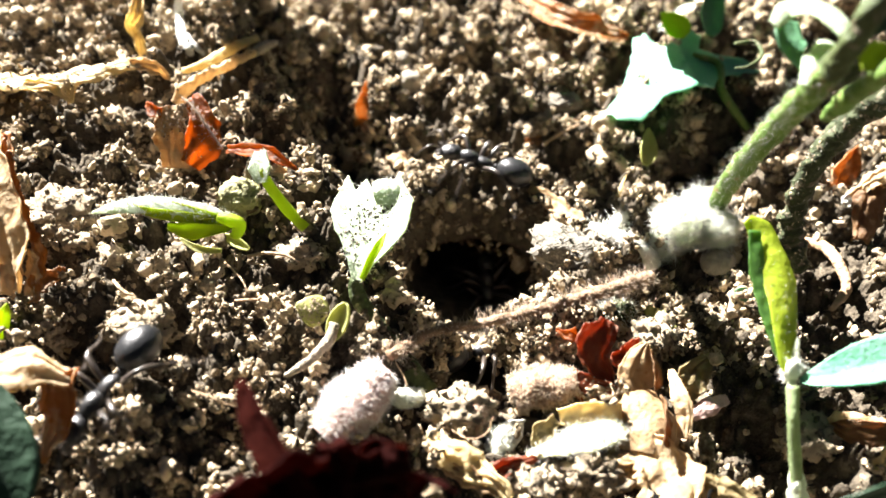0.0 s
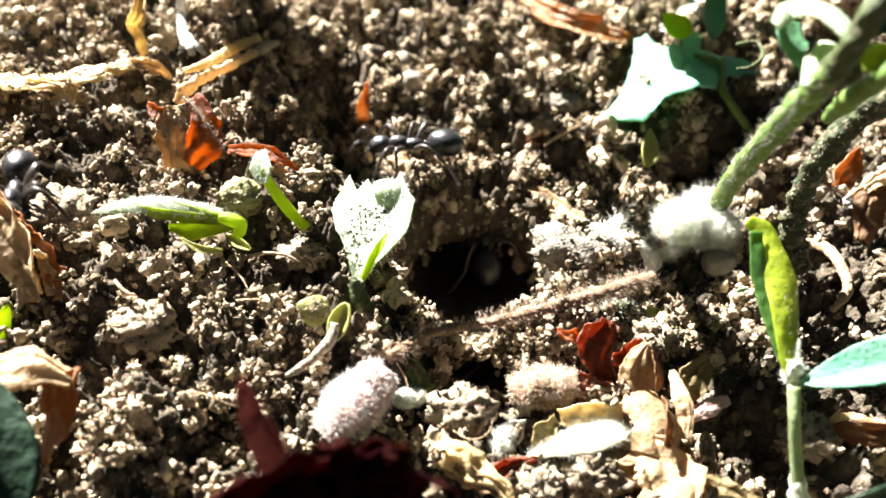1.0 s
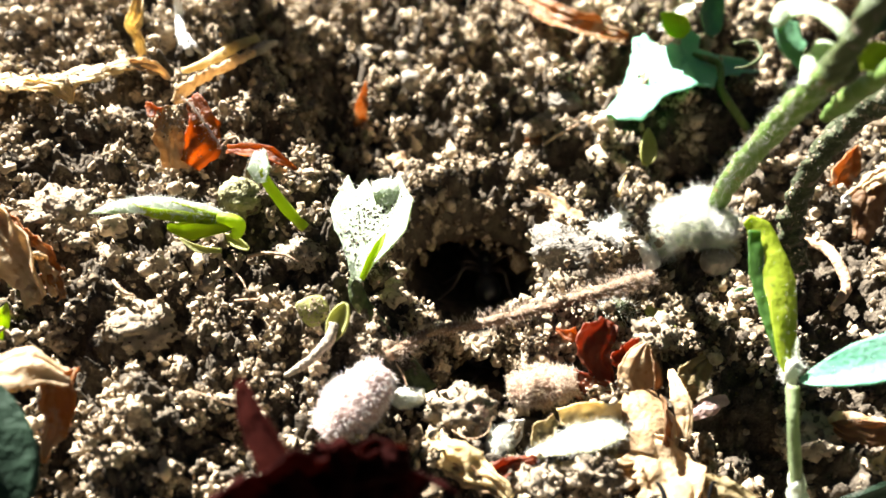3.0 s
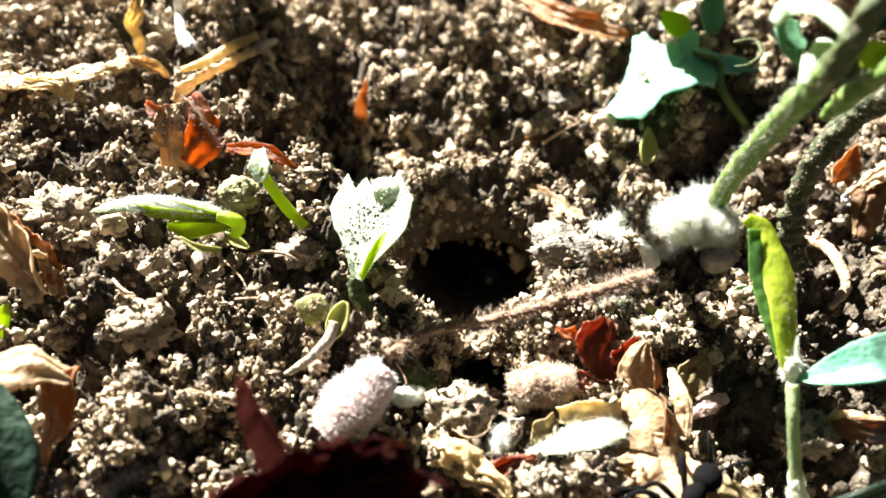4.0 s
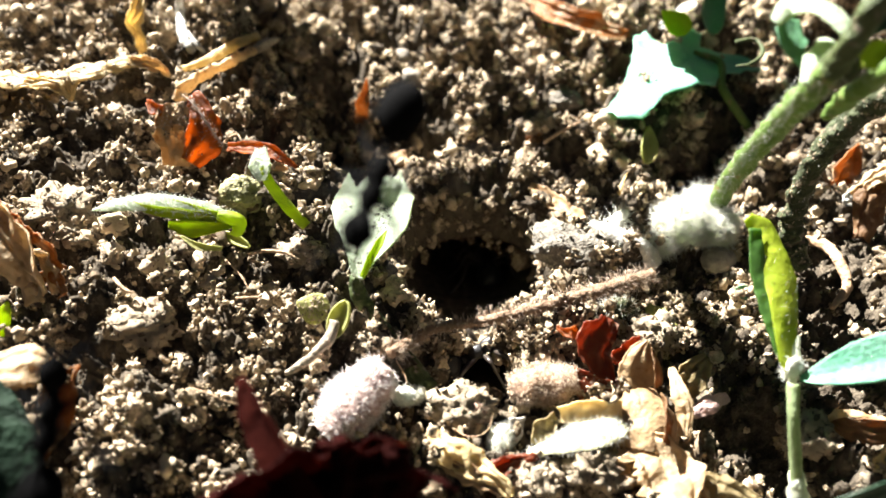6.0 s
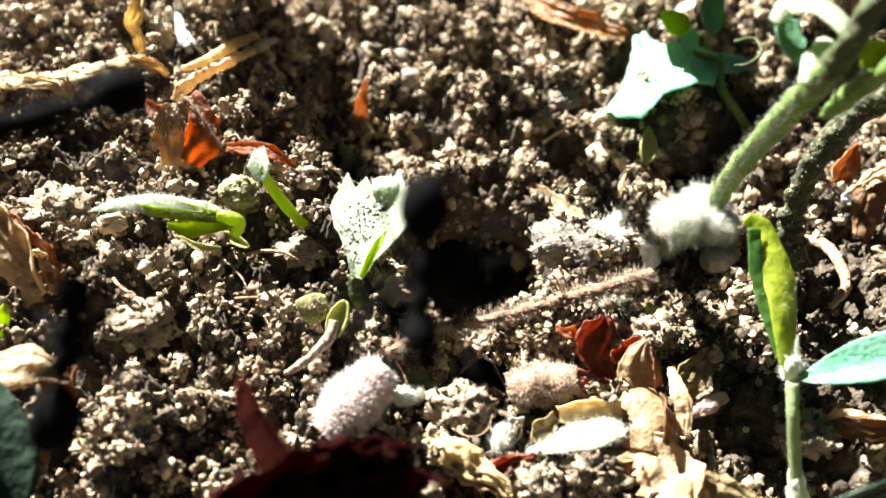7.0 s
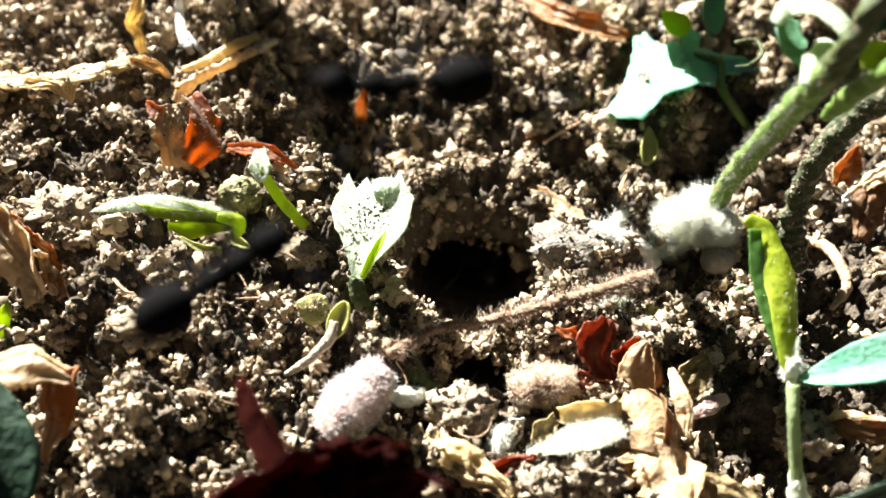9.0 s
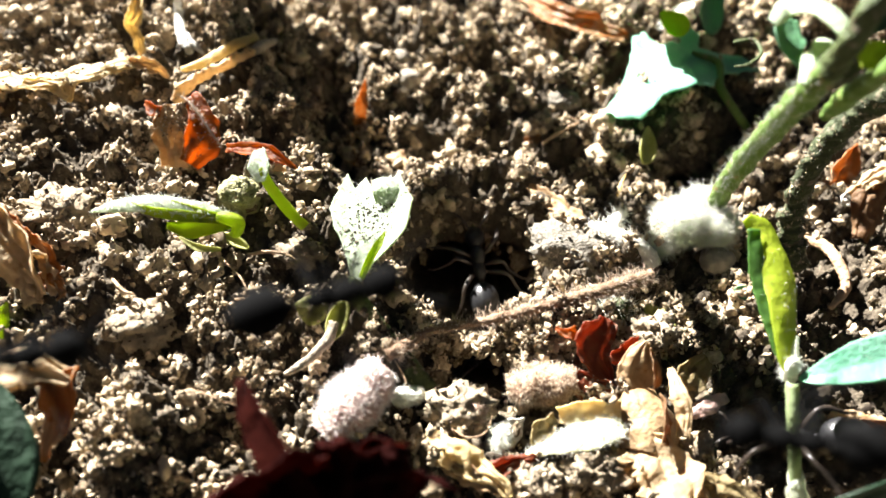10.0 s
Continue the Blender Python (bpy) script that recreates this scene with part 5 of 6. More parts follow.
part("leaf_fold", ribbon([(9.98, -11.05, 1.90), (9.92, -10.48, 2.50), (9.78, -9.58, 3.00)], [(0.2, 0.35), (0.3, 0.5), (0.1, 0.1)], (0.7, -0.7, 0.1), 0.3, 0.12, 0.2, 0.02, 8, seed=129), BROWN, beige, "side painted brown for its shade")
part("leaf_lobe", ribbon([(10.88, -13.41, 1.40), (11.05, -12.41, 2.00), (10.87, -11.52, 2.40), (10.66, -10.31, 2.40)], [(0.3, 0.2), (0.5, 0.3), (0.5, 0.3), (0.12, 0.12)], (-0.1, -0.5, 0.85), -0.4, 0.15, 0.3, 0.02, 9, seed=125), GLOW, beige, "fold painted pale for the sun on it")
part("leaf_lobe", ribbon([(11.14, -11.01, 1.20), (11.77, -10.33, 1.70), (12.64, -9.41, 1.90)], [(0.5, 0.5), (0.85, 0.9), (0.3, 0.45)], (0.1, -0.7, 0.7), 0.3, 0.25, 0.2, 0.05, 9, seed=126, nv=26), OLIVE_DRY, beige, "olive-brown veined lobe")
part("leaf_lobe", ribbon([(8.93, -13.58, 1.20), (9.53, -14.59, 1.00), (9.97, -15.69, 0.80), (10.12, -16.88, 0.60)], [(0.8, 1.5), (1.3, 1.5), (1.5, 1.2), (1.2, 0.9)], (0.0, -0.3, 0.95), 0.4, 0.5, 0.35, 0.06, 11, seed=123, nu=50, nv=34), GLOW, beige, "lobe painted pale for the sun on it")
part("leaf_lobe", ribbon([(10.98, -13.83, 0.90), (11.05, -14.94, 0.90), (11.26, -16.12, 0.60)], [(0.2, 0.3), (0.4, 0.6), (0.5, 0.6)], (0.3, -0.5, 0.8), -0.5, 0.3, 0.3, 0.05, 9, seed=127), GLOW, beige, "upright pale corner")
# This corner's shade is put into its olive-brown colour.
part("leaf_lobe", ribbon([(11.11, -14.89, 0.70), (12.11, -15.48, 0.80), (13.61, -16.12, 0.50)], [(0.3, 0.6), (0.6, 1.0), (0.3, 0.5)], (0.1, -0.5, 0.85), -0.5, 0.3, 0.3, 0.05, 9, seed=124, nv=26), OLIVE_DRY, beige, "corner painted olive-brown for its shade")

petal = thing("petal", (5.96, -12.82, 0.18), "pale yellow downy petal lying on soil", "petal")
g = ribbon([(3.77, -13.89, 0.80), (4.86, -13.72, 1.10), (6.23, -13.47, 1.50), (7.42, -13.10, 1.60), (8.15, -12.59, 1.50)], [(0.2, 0.2), (0.5, 0.35), (1.0, 0.6), (0.8, 0.7), (0.3, 0.5)], (-0.15, 0.05, 1), -0.4, 0.2, 0.2, seed=131, nu=44, nv=22)
# Lit and shaded parts of the petal differ by colour: PETAL and STRAW.
part("petal_blade", g, PETAL, petal, "downy face painted white for the sun on it")
down(g, 2600, 0.3, DOWN, petal, 0.008, 131)
part("petal_lobe", ribbon([(5.39, -12.19, 1.20), (6.65, -12.15, 1.60), (8.20, -12.09, 1.70)], [(0.5, 0.4), (0.6, 0.6), (0.4, 0.5)], (0.0, -0.75, 0.65), 0.4, 0.15, 0.15, seed=132), STRAW, petal, "half painted yellow for its shade")
part("petal_lobe", ribbon([(4.28, -13.43, 0.70), (4.63, -12.73, 1.00), (5.26, -12.19, 1.20)], [(0.3, 0.3), (0.5, 0.5), (0.3, 0.3)], (-0.1, -0.8, 0.55), 0.4, 0.2, 0.2, seed=137), OLIVE_DRY, petal, "olive base")
pink = thing("pink_petal", (12.87, -10.98, 0.20), "faded pink petal beside a dry leaf", "petal")
part("petal_blade", ribbon([(11.67, -11.78, 0.70), (12.42, -11.44, 1.00), (13.61, -10.87, 0.90)], [(0.25, 0.25), (0.45, 0.5), (0.25, 0.25)], (0.0, -0.35, 0.95), -0.5, 0.15, 0.2, seed=133), PINK, pink)
wrinkled = thing("dry_leaf", (0.92, -14.22, 0.60), "small tan wrinkled leaf on soil", "dry leaf")
part("leaf_blade", ribbon([(-0.66, -13.24, 1.60), (0.27, -14.10, 1.60), (1.39, -14.62, 1.40), (2.97, -15.75, 0.80)], [(0.2, 0.2), (0.5, 0.8), (0.6, 0.9), (0.15, 0.2)], (0.15, -0.55, 0.8), -0.4, 0.4, 0.25, 0.035, 9, seed=134, nu=50, nv=34), STRAW, wrinkled)
# Darker TAN than the blade, putting the fold's shade into the colour.
part("leaf_fold", ribbon([(-0.23, -14.28, 1.10), (1.14, -14.94, 1.00), (2.62, -15.64, 0.60)], [(0.3, 0.3), (0.4, 0.5), (0.2, 0.2)], (0.1, -0.8, 0.55), 0.4, 0.3, 0.25, 0.05, 9, seed=138), TAN, wrinkled, "orange fold in a darker tone for its shade")
sliver = thing("dry_leaf", (3.07, -14.45, 0.50), "reddish brown dry sliver on soil", "dry leaf")
part("leaf_blade", ribbon([(1.90, -14.94, 0.80), (2.78, -14.51, 1.00), (4.25, -14.11, 0.90)], [(0.3, 0.4), (0.4, 0.45), (0.1, 0.1)], (0, -0.6, 0.8), 0.6, 0.25, 0.3, 0.05, 8, seed=135, nv=22), RED, sliver)
dry_leaf("dry_leaf", "pale translucent flake by the rim", (2.27, -13.02, 0.01), (3.88, -11.90, 0.65), (0, -0.7, 0.7), 0.7, WHITE_STALK, shape="ovate", curl=0.6, crumple=0.3, seed=136)

# ---- red leaf close to the lens, its shade put into near-black colour ----
near = thing("near_red_leaf", (-4.04, -17.38, 4.05), "red crumpled leaf, darkened for shade, blurred, near the lens", "leaf")
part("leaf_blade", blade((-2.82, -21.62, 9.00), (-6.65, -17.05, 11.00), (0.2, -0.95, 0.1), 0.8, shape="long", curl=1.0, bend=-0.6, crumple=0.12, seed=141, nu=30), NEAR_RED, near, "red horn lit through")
part("leaf_blade", blade((-7.68, -21.44, 9.00), (-1.70, -19.21, 9.80), (0.1, -0.95, 0.15), 1.7, shape="strip", curl=0.6, crumple=1.0, ragged=0.9, seed=142, nu=30, nv=18), SHADED_RED, near)
part("leaf_blade", blade((-4.32, -20.44, 9.20), (0.02, -20.06, 9.20), (0.1, -0.95, 0.15), 1.6, shape="ovate", curl=-0.6, crumple=1.1, ragged=0.9, seed=143, nu=30, nv=18), SHADED_RED, near)
part("stalk", tube([(-5.27, -18.19, 0.26), (-4.76, -19.81, 3.00), (-4.31, -20.67, 6.00), (-3.91, -21.08, 9.00)], [0.5, 0.45, 0.4, 0.35], 9, 6), STEM, near)

# ---- ants ----


def make_ant(shell, gaster, limb, label):
    """One ant, head along +y, feet at z = 0, about five millimetres long."""
    ant = thing("ant", (0, 0, 0), label, "ant", "ants")
    part("head", ball((0, 1.75, 0.95), (0.48, 0.58, 0.40), 3, 0.04, 1, 1, (-18, 0, 0)), shell, ant)
    g = join(ball((0, 0.78, 1.0), (0.36, 0.55, 0.40), 3, 0.05, 1, 2), ball((0, 0.05, 0.92), (0.31, 0.55, 0.33), 3, 0.05, 1, 3))
    part("thorax", g, shell, ant)
    part("petiole", ball((0, -0.58, 0.85), (0.16, 0.14, 0.30), 2, 0.05, 1, 4), shell, ant)
    g = ball((0, -1.55, 0.98), (0.70, 0.90, 0.66), 4, 0.02, 1, 5, (8, 0, 0))
    part("gaster", g, gaster, ant)
    legs = []
    for s in (-1, 1):
        for y0, ymid, yend, reach in ((0.75, 1.35, 2.3, 1.75), (0.35, 0.35, 0.25, 2.1), (0.0, -0.75, -2.0, 2.2)):
            pts = [(0.22 * s, y0, 0.8), (0.75 * s, (y0 + ymid) / 2, 1.25), (1.15 * s, ymid, 1.35), (1.5 * s, (ymid + yend) / 2, 0.7), (reach * s, yend * 0.93, 0.12), ((reach + 0.35) * s, yend, 0.02)]
            leg = new("leg", mesh_of("leg", *tube([(p[0] - 0.22 * s, p[1] - y0, p[2] - 0.8) for p in pts], [0.09, 0.13, 0.09, 0.075, 0.05, 0.025], 7, 4), limb))
            leg.location = Vector((0.22 * s, y0, 0.8)) * MM
            leg.parent = ant
            legs.append(leg)
        part("antenna", tube([(0.2 * s, 2.15, 1.1), (0.55 * s, 2.5, 1.5), (0.75 * s, 2.85, 1.35), (0.85 * s, 3.3, 0.75)], [0.05, 0.055, 0.05, 0.04], 6, 4), limb, ant)
        part("mandible", tube([(0.18 * s, 2.2, 0.8), (0.16 * s, 2.4, 0.7), (0.02 * s, 2.5, 0.66)], [0.09, 0.07, 0.02], 6, 3), limb, ant)
    return ant


# Each ant's way: seconds, place in millimetres, turn in degrees.
ROUTES = [
    # worker that crosses from behind the hole to the near side
    [(0.00, 2.41, 5.64, 0.84, 6, 0, 69), (0.10, 2.41, 5.61, 0.84, 6, -0, 69), (0.20, 0.82, 4.89, 1.82, 22, -0, 63),
     (0.30, 0.47, 4.81, 1.82, 22, 0, 64), (0.50, 1.17, 4.85, 1.34, 22, 0, 23), (0.60, 1.23, 4.84, 1.31, 22, 0, -15),
     (0.70, 1.80, 4.92, 1.36, 22, -0, -12), (0.80, 1.32, 4.78, 0.97, 22, 0, -4), (0.90, -0.37, 6.12, 1.88, -3, -0, 73),
     (1.00, -1.71, 6.38, 1.74, -8, -0, 80), (1.10, -1.42, 5.68, 1.74, -9, -0, 114), (1.20, -4.84, 6.01, 1.07, -6, -0, 119),
     (1.30, -6.39, -1.20, 5.82, 18, -0, 100), (1.40, -10.20, -1.32, 5.80, -14, 0, 81), (1.50, -11.62, -0.57, 5.43, -17, -0, 118),
     (1.60, -14.53, -6.23, 4.05, -6, 0, -176), (1.70, -13.82, -11.82, 3.19, -12, 0, 178), (1.80, -13.65, -12.13, 3.12, -13, 0, 161),
     (1.90, -13.67, -10.35, 3.44, -3, -0, 131), (2.00, -16.15, -10.27, 3.31, -10, -0, 92), (2.10, -16.80, -11.76, 2.64, -17, -0, 100),
     (2.20, -22.28, -11.97, 1.88, -3, 0, 107), (3.00, -30.76, -11.83, 1.46, -5, -0, 103), (10.00, -31.31, -11.84, 1.46, -3, -0, 103)],
    # worker that climbs out of the hole and leaves at the near edge
    [(0.00, 3.01, 3.17, -9.05, 22, -0, -9), (0.20, 2.57, 3.58, -7.19, 22, -0, -9), (0.25, 0.92, 3.71, -5.13, 22, 0, 9),
     (0.30, -0.94, 3.28, -2.45, 22, 0, 38), (0.40, -1.70, 3.23, 0.09, 22, 0, 42), (0.50, -6.71, -0.58, 5.74, 20, -0, 85),
     (0.60, -9.18, 0.91, 6.14, -17, 0, 48), (0.70, -14.84, 1.44, 4.87, 1, 0, 79), (0.80, -22.25, 1.74, 5.90, 22, -0, 75),
     (0.90, -24.87, 1.69, 4.90, -8, 0, 116), (0.95, -23.40, -0.52, 4.91, -9, -0, 172), (1.00, -22.12, -1.69, 4.88, 4, 0, -165),
     (1.10, -19.70, -5.68, 4.19, -14, -0, -165), (1.20, -18.27, -9.28, 3.21, -16, -0, -162), (1.30, -15.96, -12.33, 2.68, -15, -0, -165),
     (1.40, -14.44, -15.33, 2.00, -17, 0, -167), (1.60, -12.09, -19.47, 0.95, -10, -0, -162), (2.40, -11.07, -23.55, 0.46, -6, -0, -162),
     (10.00, -11.02, -23.72, 0.44, -6, -0, -162)],
    # worker among the crumbs of the near mound
    [(0.00, -14.26, -12.23, 3.04, -16, 0, 149), (0.30, -16.27, -10.65, 3.14, -17, -0, 112), (0.50, -17.12, -10.48, 3.03, -17, -0, 103),
     (0.60, -16.92, -9.94, 3.26, -15, -0, 102), (0.70, -16.61, -7.52, 4.07, 1, 0, 80), (0.80, -20.07, -5.64, 4.15, -3, -0, 66),
     (0.90, -23.42, -3.94, 4.04, 0, -0, 65), (1.30, -32.76, -1.64, 4.47, -3, -0, 69), (10.00, -33.46, -1.53, 4.37, -5, -0, 69)],
    # worker that waits in the mouth of the hole
    [(0.00, 2.99, 3.23, -7.95, 22, -0, 1), (0.30, 2.78, 2.12, -4.77, 22, -0, 2), (0.50, 2.67, 4.11, -3.83, 22, -0, 4),
     (1.00, 2.61, 4.23, -3.83, 22, -0, 4), (1.50, 2.61, 4.41, -3.83, 22, 0, 4), (2.00, 2.61, 4.60, -3.84, 22, -0, 4),
     (2.30, 2.60, 4.26, -3.82, 22, 0, 4), (2.50, 2.57, 3.96, -4.32, 22, -0, 4), (2.70, 2.63, 2.88, -4.79, 22, -0, 3),
     (3.30, 3.17, 6.68, -9.95, -22, -0, 2), (9.20, 3.17, 6.68, -9.95, -22, -0, 2), (9.60, 2.24, 1.18, -3.77, 22, 0, 8),
     (10.00, 2.24, 1.18, -3.77, 22, 0, 8)],
    # worker in the lower hole
    [(0.00, 2.18, -5.02, -4.20, -2, 0, -72), (0.40, 1.85, -5.26, -4.60, 3, -0, -70), (0.80, 1.56, -3.08, -7.95, -22, -0, -63),
     (5.00, 1.56, -3.08, -7.95, -22, -0, -63), (5.40, 1.23, -5.27, -4.45, -22, 0, -71), (5.70, 2.11, -5.21, -4.16, 19, -0, -71),
     (6.90, 2.11, -5.21, -4.16, 19, -0, -71), (7.30, 1.56, -3.08, -7.95, -22, -0, -63), (10.00, 1.56, -3.08, -7.95, -22, -0, -63)],
    # worker that runs in before the lens and turns down
    [(0.00, -4.68, -11.30, 29.20, -152, 37, -48), (1.40, -4.24, -15.02, 25.48, -148, 34, -42), (1.60, -3.62, -16.66, 23.85, -170, 44, -76),
     (1.70, -1.93, -16.44, 24.07, -172, 44, -79), (1.90, -2.05, -17.37, 23.14, -156, 39, -55), (2.00, -2.37, -18.65, 21.85, -157, 40, -56),
     (2.10, -2.99, -21.13, 19.38, -145, 31, -36), (2.20, -3.49, -21.92, 18.58, -155, 39, -54), (2.30, -3.37, -22.41, 18.09, -145, 30, -35),
     (2.40, -2.18, -22.15, 18.36, -141, 24, -26), (2.50, -0.77, -22.63, 17.87, -136, 10, -10), (2.60, -2.05, -24.80, 15.70, -136, 8, -8),
     (2.80, -2.05, -27.77, 12.74, -135, 7, -7), (10.00, -2.05, -27.94, 12.56, -135, 7, -7)],
    # worker that wanders before the lens and comes to rest by the sprout
    [(0.00, -9.69, -29.18, 11.32, -158, -40, 57), (3.00, -9.75, -27.41, 13.09, -160, -41, 61), (3.80, -9.06, -25.02, 15.48, 171, -44, 103),
     (4.20, -7.56, -24.45, 16.06, 173, -45, 100), (4.50, -6.75, -24.05, 16.45, 169, -44, 106), (4.80, -7.19, -24.31, 16.19, 180, -45, 90),
     (5.00, -8.56, -24.45, 16.06, 174, -45, 99), (5.30, -9.25, -24.71, 15.79, 137, -15, 165), (5.50, -9.06, -24.45, 16.06, 135, -6, 174),
     (5.70, -8.94, -23.78, 16.72, 135, -6, 174), (6.80, -8.88, -22.72, 17.78, 135, -1, 179), (7.00, -8.50, -22.06, 18.45, 135, -6, 173),
     (7.20, -8.12, -22.19, 18.31, 135, -7, 173), (7.50, -7.62, -21.84, 18.67, 139, -21, 158), (7.70, -7.50, -21.79, 18.71, 139, -21, 157),
     (8.00, -7.81, -20.64, 19.86, 138, -19, 160), (8.20, -7.31, -20.33, 20.17, 137, -15, 164), (8.50, -6.90, -20.04, 20.46, 138, -17, 163),
     (8.60, -6.75, -19.78, 20.73, 138, -17, 163), (8.80, -6.12, -20.69, 19.82, 144, -29, 146), (9.00, -5.15, -20.73, 19.77, 152, -36, 132),
     (9.20, -5.25, -21.04, 19.46, 158, -40, 122), (9.40, -4.87, -21.30, 19.20, 171, -44, 103), (9.60, -4.18, -21.35, 19.15, 171, -44, 103),
     (9.80, -4.15, -21.30, 19.20, 170, -44, 104), (10.00, -2.80, -21.04, 19.46, 166, -43, 109)],
    # worker that crosses before the lens from the stems downwards
    [(0.00, 15.22, -22.10, 18.40, -135, -0, 0), (3.60, 13.97, -22.99, 17.52, -135, -0, 0), (4.10, 10.22, -22.01, 18.49, -136, -10, 10),
     (4.30, 8.28, -20.15, 20.35, -137, -13, 14), (4.40, 4.52, -18.78, 21.72, -137, -15, 15), (4.50, 0.83, -17.06, 23.45, -139, -21, 22),
     (4.60, 0.70, -16.35, 24.16, -135, -3, 3), (4.70, 2.70, -17.10, 23.40, -137, -13, 14), (4.80, 4.33, -15.86, 24.64, -137, -13, 14),
     (4.90, 2.95, -14.62, 25.88, -135, 6, -6), (5.10, -2.05, -15.46, 25.04, -138, 17, -18), (5.30, -2.37, -17.23, 23.27, -135, -1, 1),
     (5.40, -1.24, -17.23, 23.27, -137, 16, -17), (5.50, -0.93, -17.56, 22.94, -140, 22, -24), (5.60, -1.15, -18.12, 22.38, -140, 23, -25),
     (5.70, -1.40, -18.52, 21.99, -139, 21, -22), (6.80, -0.83, -19.53, 20.97, -135, 5, -5), (7.00, -0.46, -20.55, 19.95, -135, 1, -1),
     (7.20, -0.57, -22.28, 18.22, -135, 1, -1), (7.50, -0.51, -22.41, 18.09, -135, 0, -0), (7.70, -0.51, -22.54, 17.96, -135, 0, -0),
     (7.80, -1.04, -22.99, 17.52, -135, 0, -0), (7.90, -1.18, -23.61, 16.90, -135, -0, 0), (8.00, -1.05, -23.92, 16.59, -135, -3, 3),
     (8.10, -0.86, -23.78, 16.72, -136, -11, 12), (8.20, -0.93, -25.02, 15.48, -135, -3, 3), (8.50, -0.93, -28.30, 12.20, -135, -3, 3),
     (10.00, -0.93, -28.48, 12.03, -135, -3, 3)],
    # worker that runs in from beside the stems and goes along the top
    [(0.00, 15.85, -24.76, 15.75, 162, 42, -115), (7.20, 15.22, -23.61, 16.90, 160, 41, -119), (7.40, 10.84, -22.15, 18.36, 158, 40, -122),
     (7.50, 7.90, -21.30, 19.20, 157, 40, -124), (7.60, 4.46, -20.29, 20.22, 158, 40, -122), (7.70, 1.58, -20.11, 20.39, 169, 44, -106),
     (7.80, -1.11, -18.69, 21.81, 160, 41, -119), (7.90, -1.24, -18.52, 21.99, 159, 41, -121), (8.00, -1.11, -17.54, 22.96, 145, 30, -145),
     (8.10, -1.05, -17.41, 23.09, 145, 30, -145), (8.20, -1.61, -16.52, 23.98, 139, 21, -157), (8.50, -1.11, -15.99, 24.51, 143, 27, -149),
     (8.70, 0.20, -16.79, 23.71, 166, 43, -109), (8.80, -0.83, -17.21, 23.29, 171, 44, -103), (9.00, -0.86, -17.63, 22.87, -178, 45, -88),
     (9.20, -1.24, -17.06, 23.45, 170, 44, -104), (9.40, -2.18, -17.08, 23.43, 169, 44, -105), (9.50, 2.58, -17.90, 22.61, 156, 39, -125),
     (9.60, 2.27, -19.58, 20.92, 164, 43, -113), (9.70, 4.02, -22.46, 18.05, 145, 31, -143), (9.80, 6.21, -23.70, 16.81, 135, 7, -173),
     (9.90, 7.77, -23.52, 16.99, 140, 23, -154), (10.00, 8.21, -23.30, 17.21, 173, 45, -100)],
    # worker that hurries over the far corner before the lens
    [(0.00, 0.51, -9.71, 30.79, -160, 41, -61), (6.40, -0.68, -13.25, 27.25, -160, 41, -61), (6.70, -3.87, -16.39, 24.11, -155, 39, -54),
     (6.80, -5.18, -16.92, 23.58, -165, 43, -68), (6.90, -6.23, -17.59, 22.92, -153, 37, -50), (7.00, -8.50, -18.07, 22.43, -164, 43, -68),
     (7.10, -12.07, -18.78, 21.72, -160, 41, -61), (7.50, -16.83, -20.24, 20.26, -158, 41, -59), (10.00, -17.08, -20.24, 20.26, -158, 41, -59)],
    # worker that comes in beside the lower stem
    [(0.00, 21.07, -20.11, 0.41, 3, 0, 18), (8.80, 20.94, -19.90, 0.42, 2, -0, 18), (9.40, 19.54, -16.95, 0.51, 0, 0, 28),
     (9.70, 17.45, -15.15, 0.47, -5, -0, 60), (9.85, 16.77, -13.68, 0.27, -22, -0, 70), (10.00, 16.55, -13.37, 0.09, -21, -0, 75)],
    # worker that crosses the litter at the near side
    [(0.00, 8.39, -19.04, 0.60, 0, 0, -60), (3.70, 8.75, -18.34, 0.60, 0, 0, -60), (4.10, 9.99, -17.15, 0.90, 0, 0, -40),
     (4.40, 10.20, -17.20, 1.00, 0, 0, -70), (4.60, 13.66, -15.24, 1.20, 0, 0, -85), (4.70, 14.60, -15.24, 1.20, 0, 0, -92), (4.80, 16.05, -15.16, 1.20, 0, 0, -90), (4.90, 17.81, -15.32, 1.20, 0, 0, -85),
     (5.00, 19.39, -14.56, 1.10, 0, 0, -80), (5.30, 20.13, -14.28, 1.10, 0, 0, -80), (5.50, 21.10, -13.95, 1.10, 0, 0, -80), (5.80, 23.53, -13.31, 1.00, 0, 0, -85), (10.00, 29.30, -12.72, 0.50, 0, 0, -85)],
    # worker that comes in before the lens at the end
    [(0.00, -13.45, -21.24, 19.21, 171, -44, 103), (9.50, -13.45, -21.24, 19.21, 171, -44, 103), (9.80, -11.40, -21.45, 18.99, 171, -44, 103), (9.90, -10.37, -21.62, 18.82, 171, -44, 103), (10.00, -9.95, -21.97, 18.48, 171, -44, 103)],
]


GROUND_WORKERS = (0, 1, 2, 3, 4, 10, 11)
walker = make_ant(ANT, ANT_GASTER, ANT_LEG, "shiny grey-black ant running over the soil")
shade = make_ant(SILHOUETTE_ANT, SILHOUETTE_ANT, SILHOUETTE_ANT, "blurred ant close before the lens, painted near-black as a silhouette")
ants = []
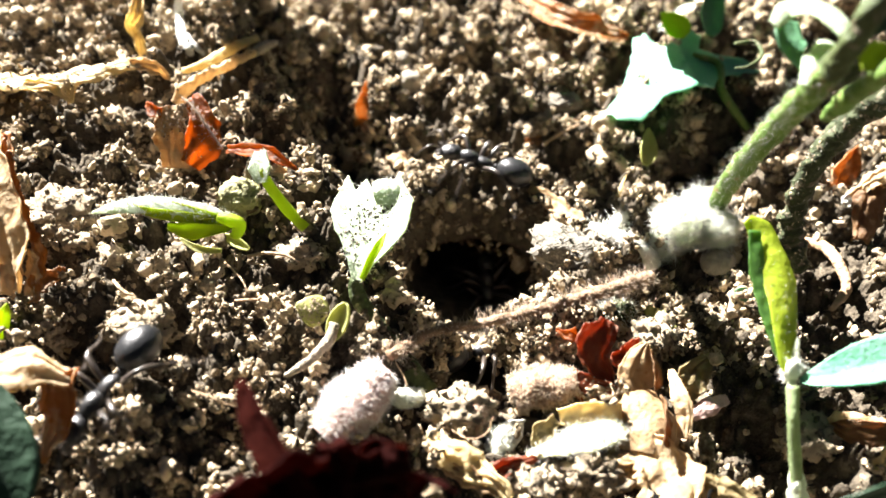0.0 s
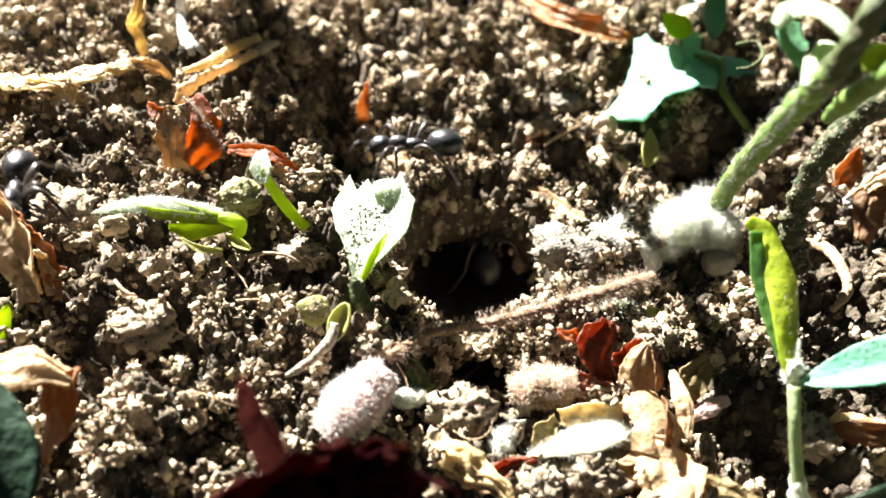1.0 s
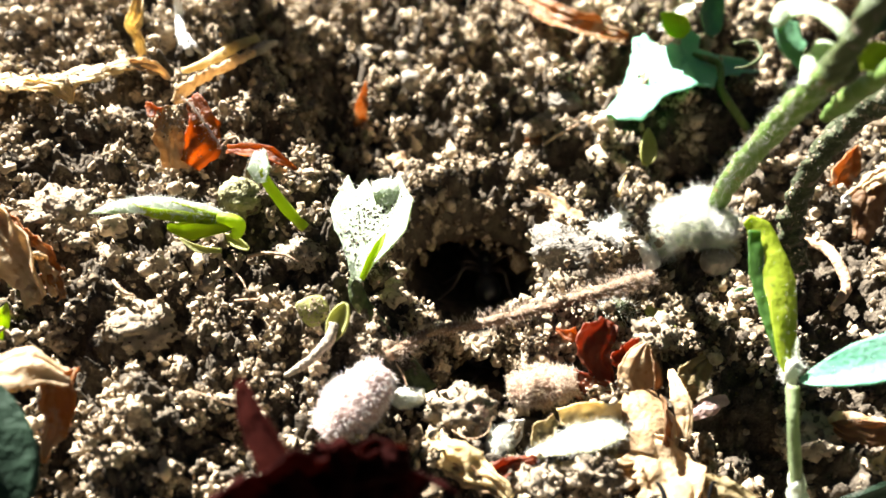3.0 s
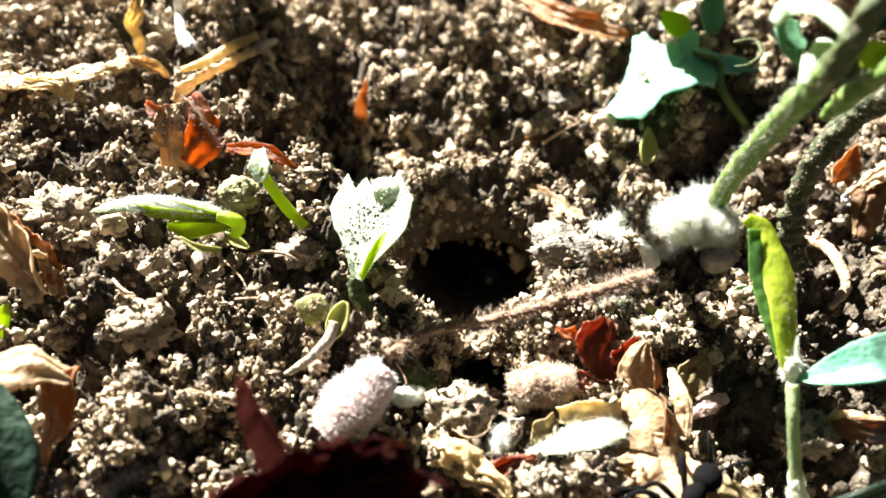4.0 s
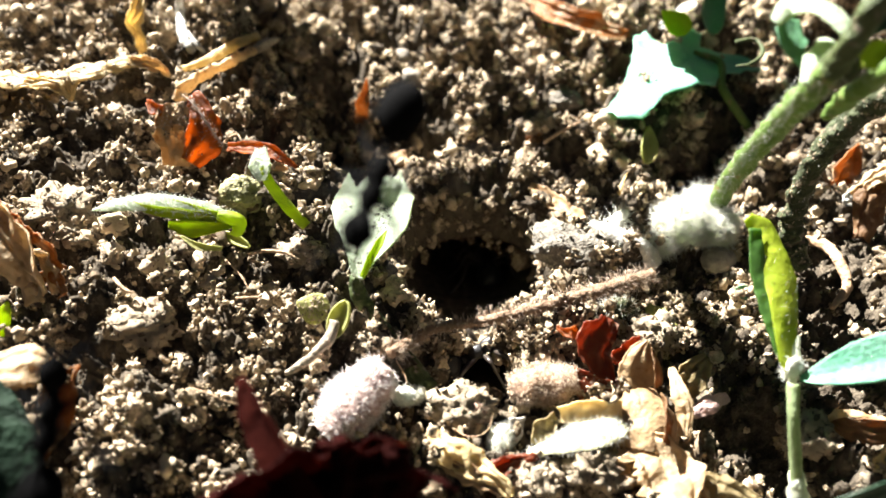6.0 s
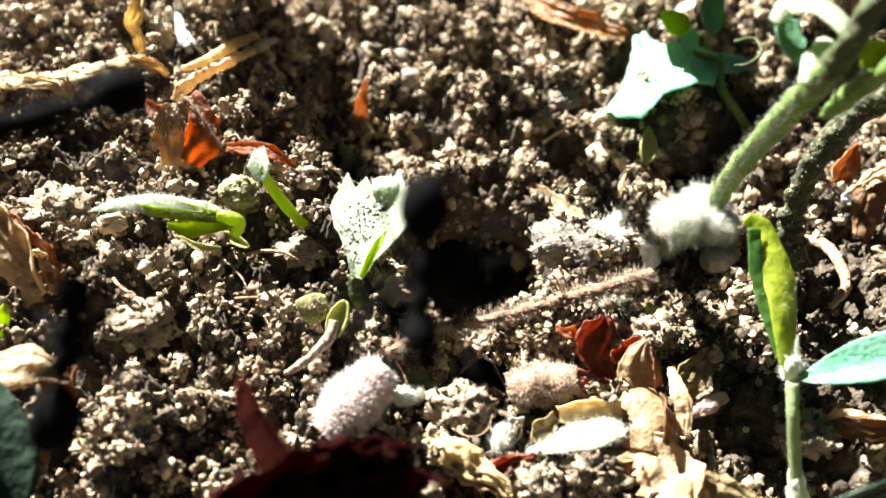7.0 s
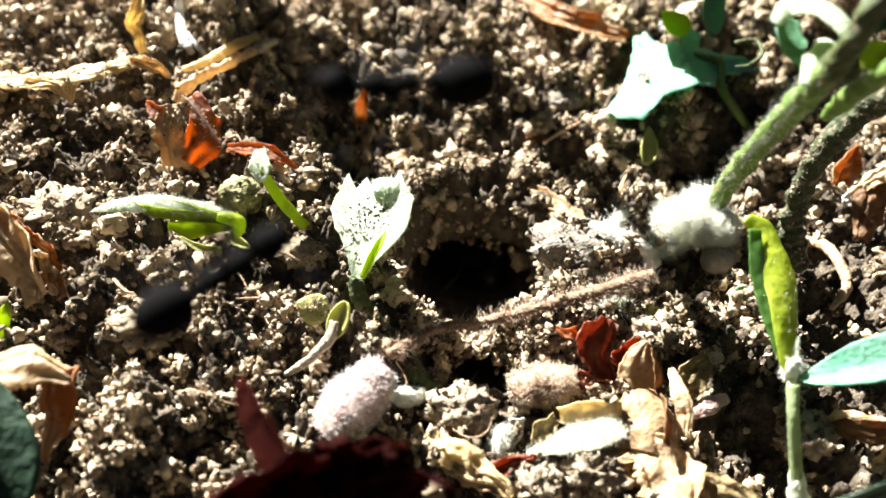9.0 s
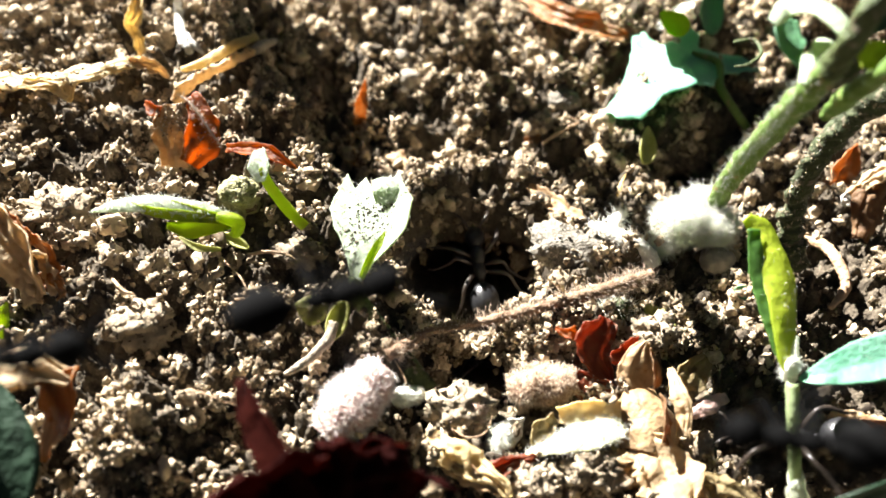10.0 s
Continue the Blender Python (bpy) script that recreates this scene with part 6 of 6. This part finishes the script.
for k in range(len(ROUTES)):
    # Ant 11 runs in shade, so it gets the near-black copy too.
    source = walker if k in GROUND_WORKERS and k != 11 else shade
    ants.append(source if source not in ants else copy_thing(source, Matrix.Identity(4)))
for k in GROUND_WORKERS:
    ants[k].scale = (1.28, 1.28, 1.28)
for k in (5, 6, 7, 8, 9, 12):
    ants[k].scale = (0.85, 0.85, 0.85)

# ---- loose clods that lie on the soil one by one ----


def loose_clods():
    rnd = random.Random(77)
    shapes = []
    v, f = icosphere(3)
    for k in range(8):
        o = Vector((k * 9.1, 3.3 * k, 1.0))
        w = np.array([q * (1 + 0.7 * noise.noise(Vector(q) * 1.4 + o) + 0.55 * noise.noise(Vector(q) * 3.0 + o) + 0.65 * noise.noise(Vector(q) * 6.0 + o)) for q in v]) * np.array([1, 0.9, 0.75])
        shapes.append(mesh_of("clod", w, f, CLOD))
    made = 0
    while made < 290:
        x, y = rnd.uniform(-30, 30), rnd.uniform(-17, 24)
        if not in_view(np.array(x), np.array(y)) or relief(np.array(x), np.array(y)) < -2:
            continue
        r = 0.34 * (1 - rnd.random() * 0.9) ** -0.33
        ob = new("clod", shapes[made % 8])
        z = float(relief(np.array(x), np.array(y))) + grain_at(x, y) + 0.3 * r
        ob.matrix_world = Matrix.LocRotScale(Vector((x, y, z)) * MM, Euler((rnd.uniform(0, 6), rnd.uniform(0, 6), rnd.uniform(0, 6))), Vector((r, r, r)))
        ob.parent = ground
        made += 1


loose_clods()


def motions():
    """Keys every ant along its way, swings its legs while it runs, and tips the curled leaf that the ants push."""
    foot = Vector(CURL_FOOT) * MM
    def tipped(angle):
        return Matrix.Translation(foot + Vector((0.00006, 0, -0.00001)) * angle) @ Matrix.Rotation(radians(angle), 4, Vector((0, -1, 1)))
    walk(curled_leaf, [(0.0, tipped(0)), (0.65, tipped(0)), (0.8, tipped(4)), (0.95, tipped(15)), (1.1, tipped(25)), (1.5, tipped(26)), (10.0, tipped(26))])
    for k, (ant, rows) in enumerate(zip(ants, ROUTES)):
        walk(ant, [(r[0], pose(r[1] * MM, r[2] * MM, r[3] * MM, *r[4:])) for r in rows])
        legs = sorted((o for o in ant.children if o.name.startswith("leg")), key=lambda o: o.name)
        times = [0.0]
        for a, b in zip(rows, rows[1:]):
            far = math.dist(a[1:4], b[1:4])
            n = max(1, min(int((b[0] - a[0]) / 0.1 + 0.5), 12)) if far > 0.6 else 1
            times += [a[0] + (b[0] - a[0]) * (i + 1) / n for i in range(n)]
        for i, leg in enumerate(legs):
            base = leg.location.copy()
            side = 1 if (i % 2) ^ (i >= 3) else -1
            out = []
            for j, t in enumerate(times):
                q = side * (1 if j % 2 else -1) * 14.0
                out.append((t, Matrix.LocRotScale(base, Euler((radians(3 * q / 14), radians(2 * q / 14), radians(q))), None)))
            walk(leg, out)


motions()
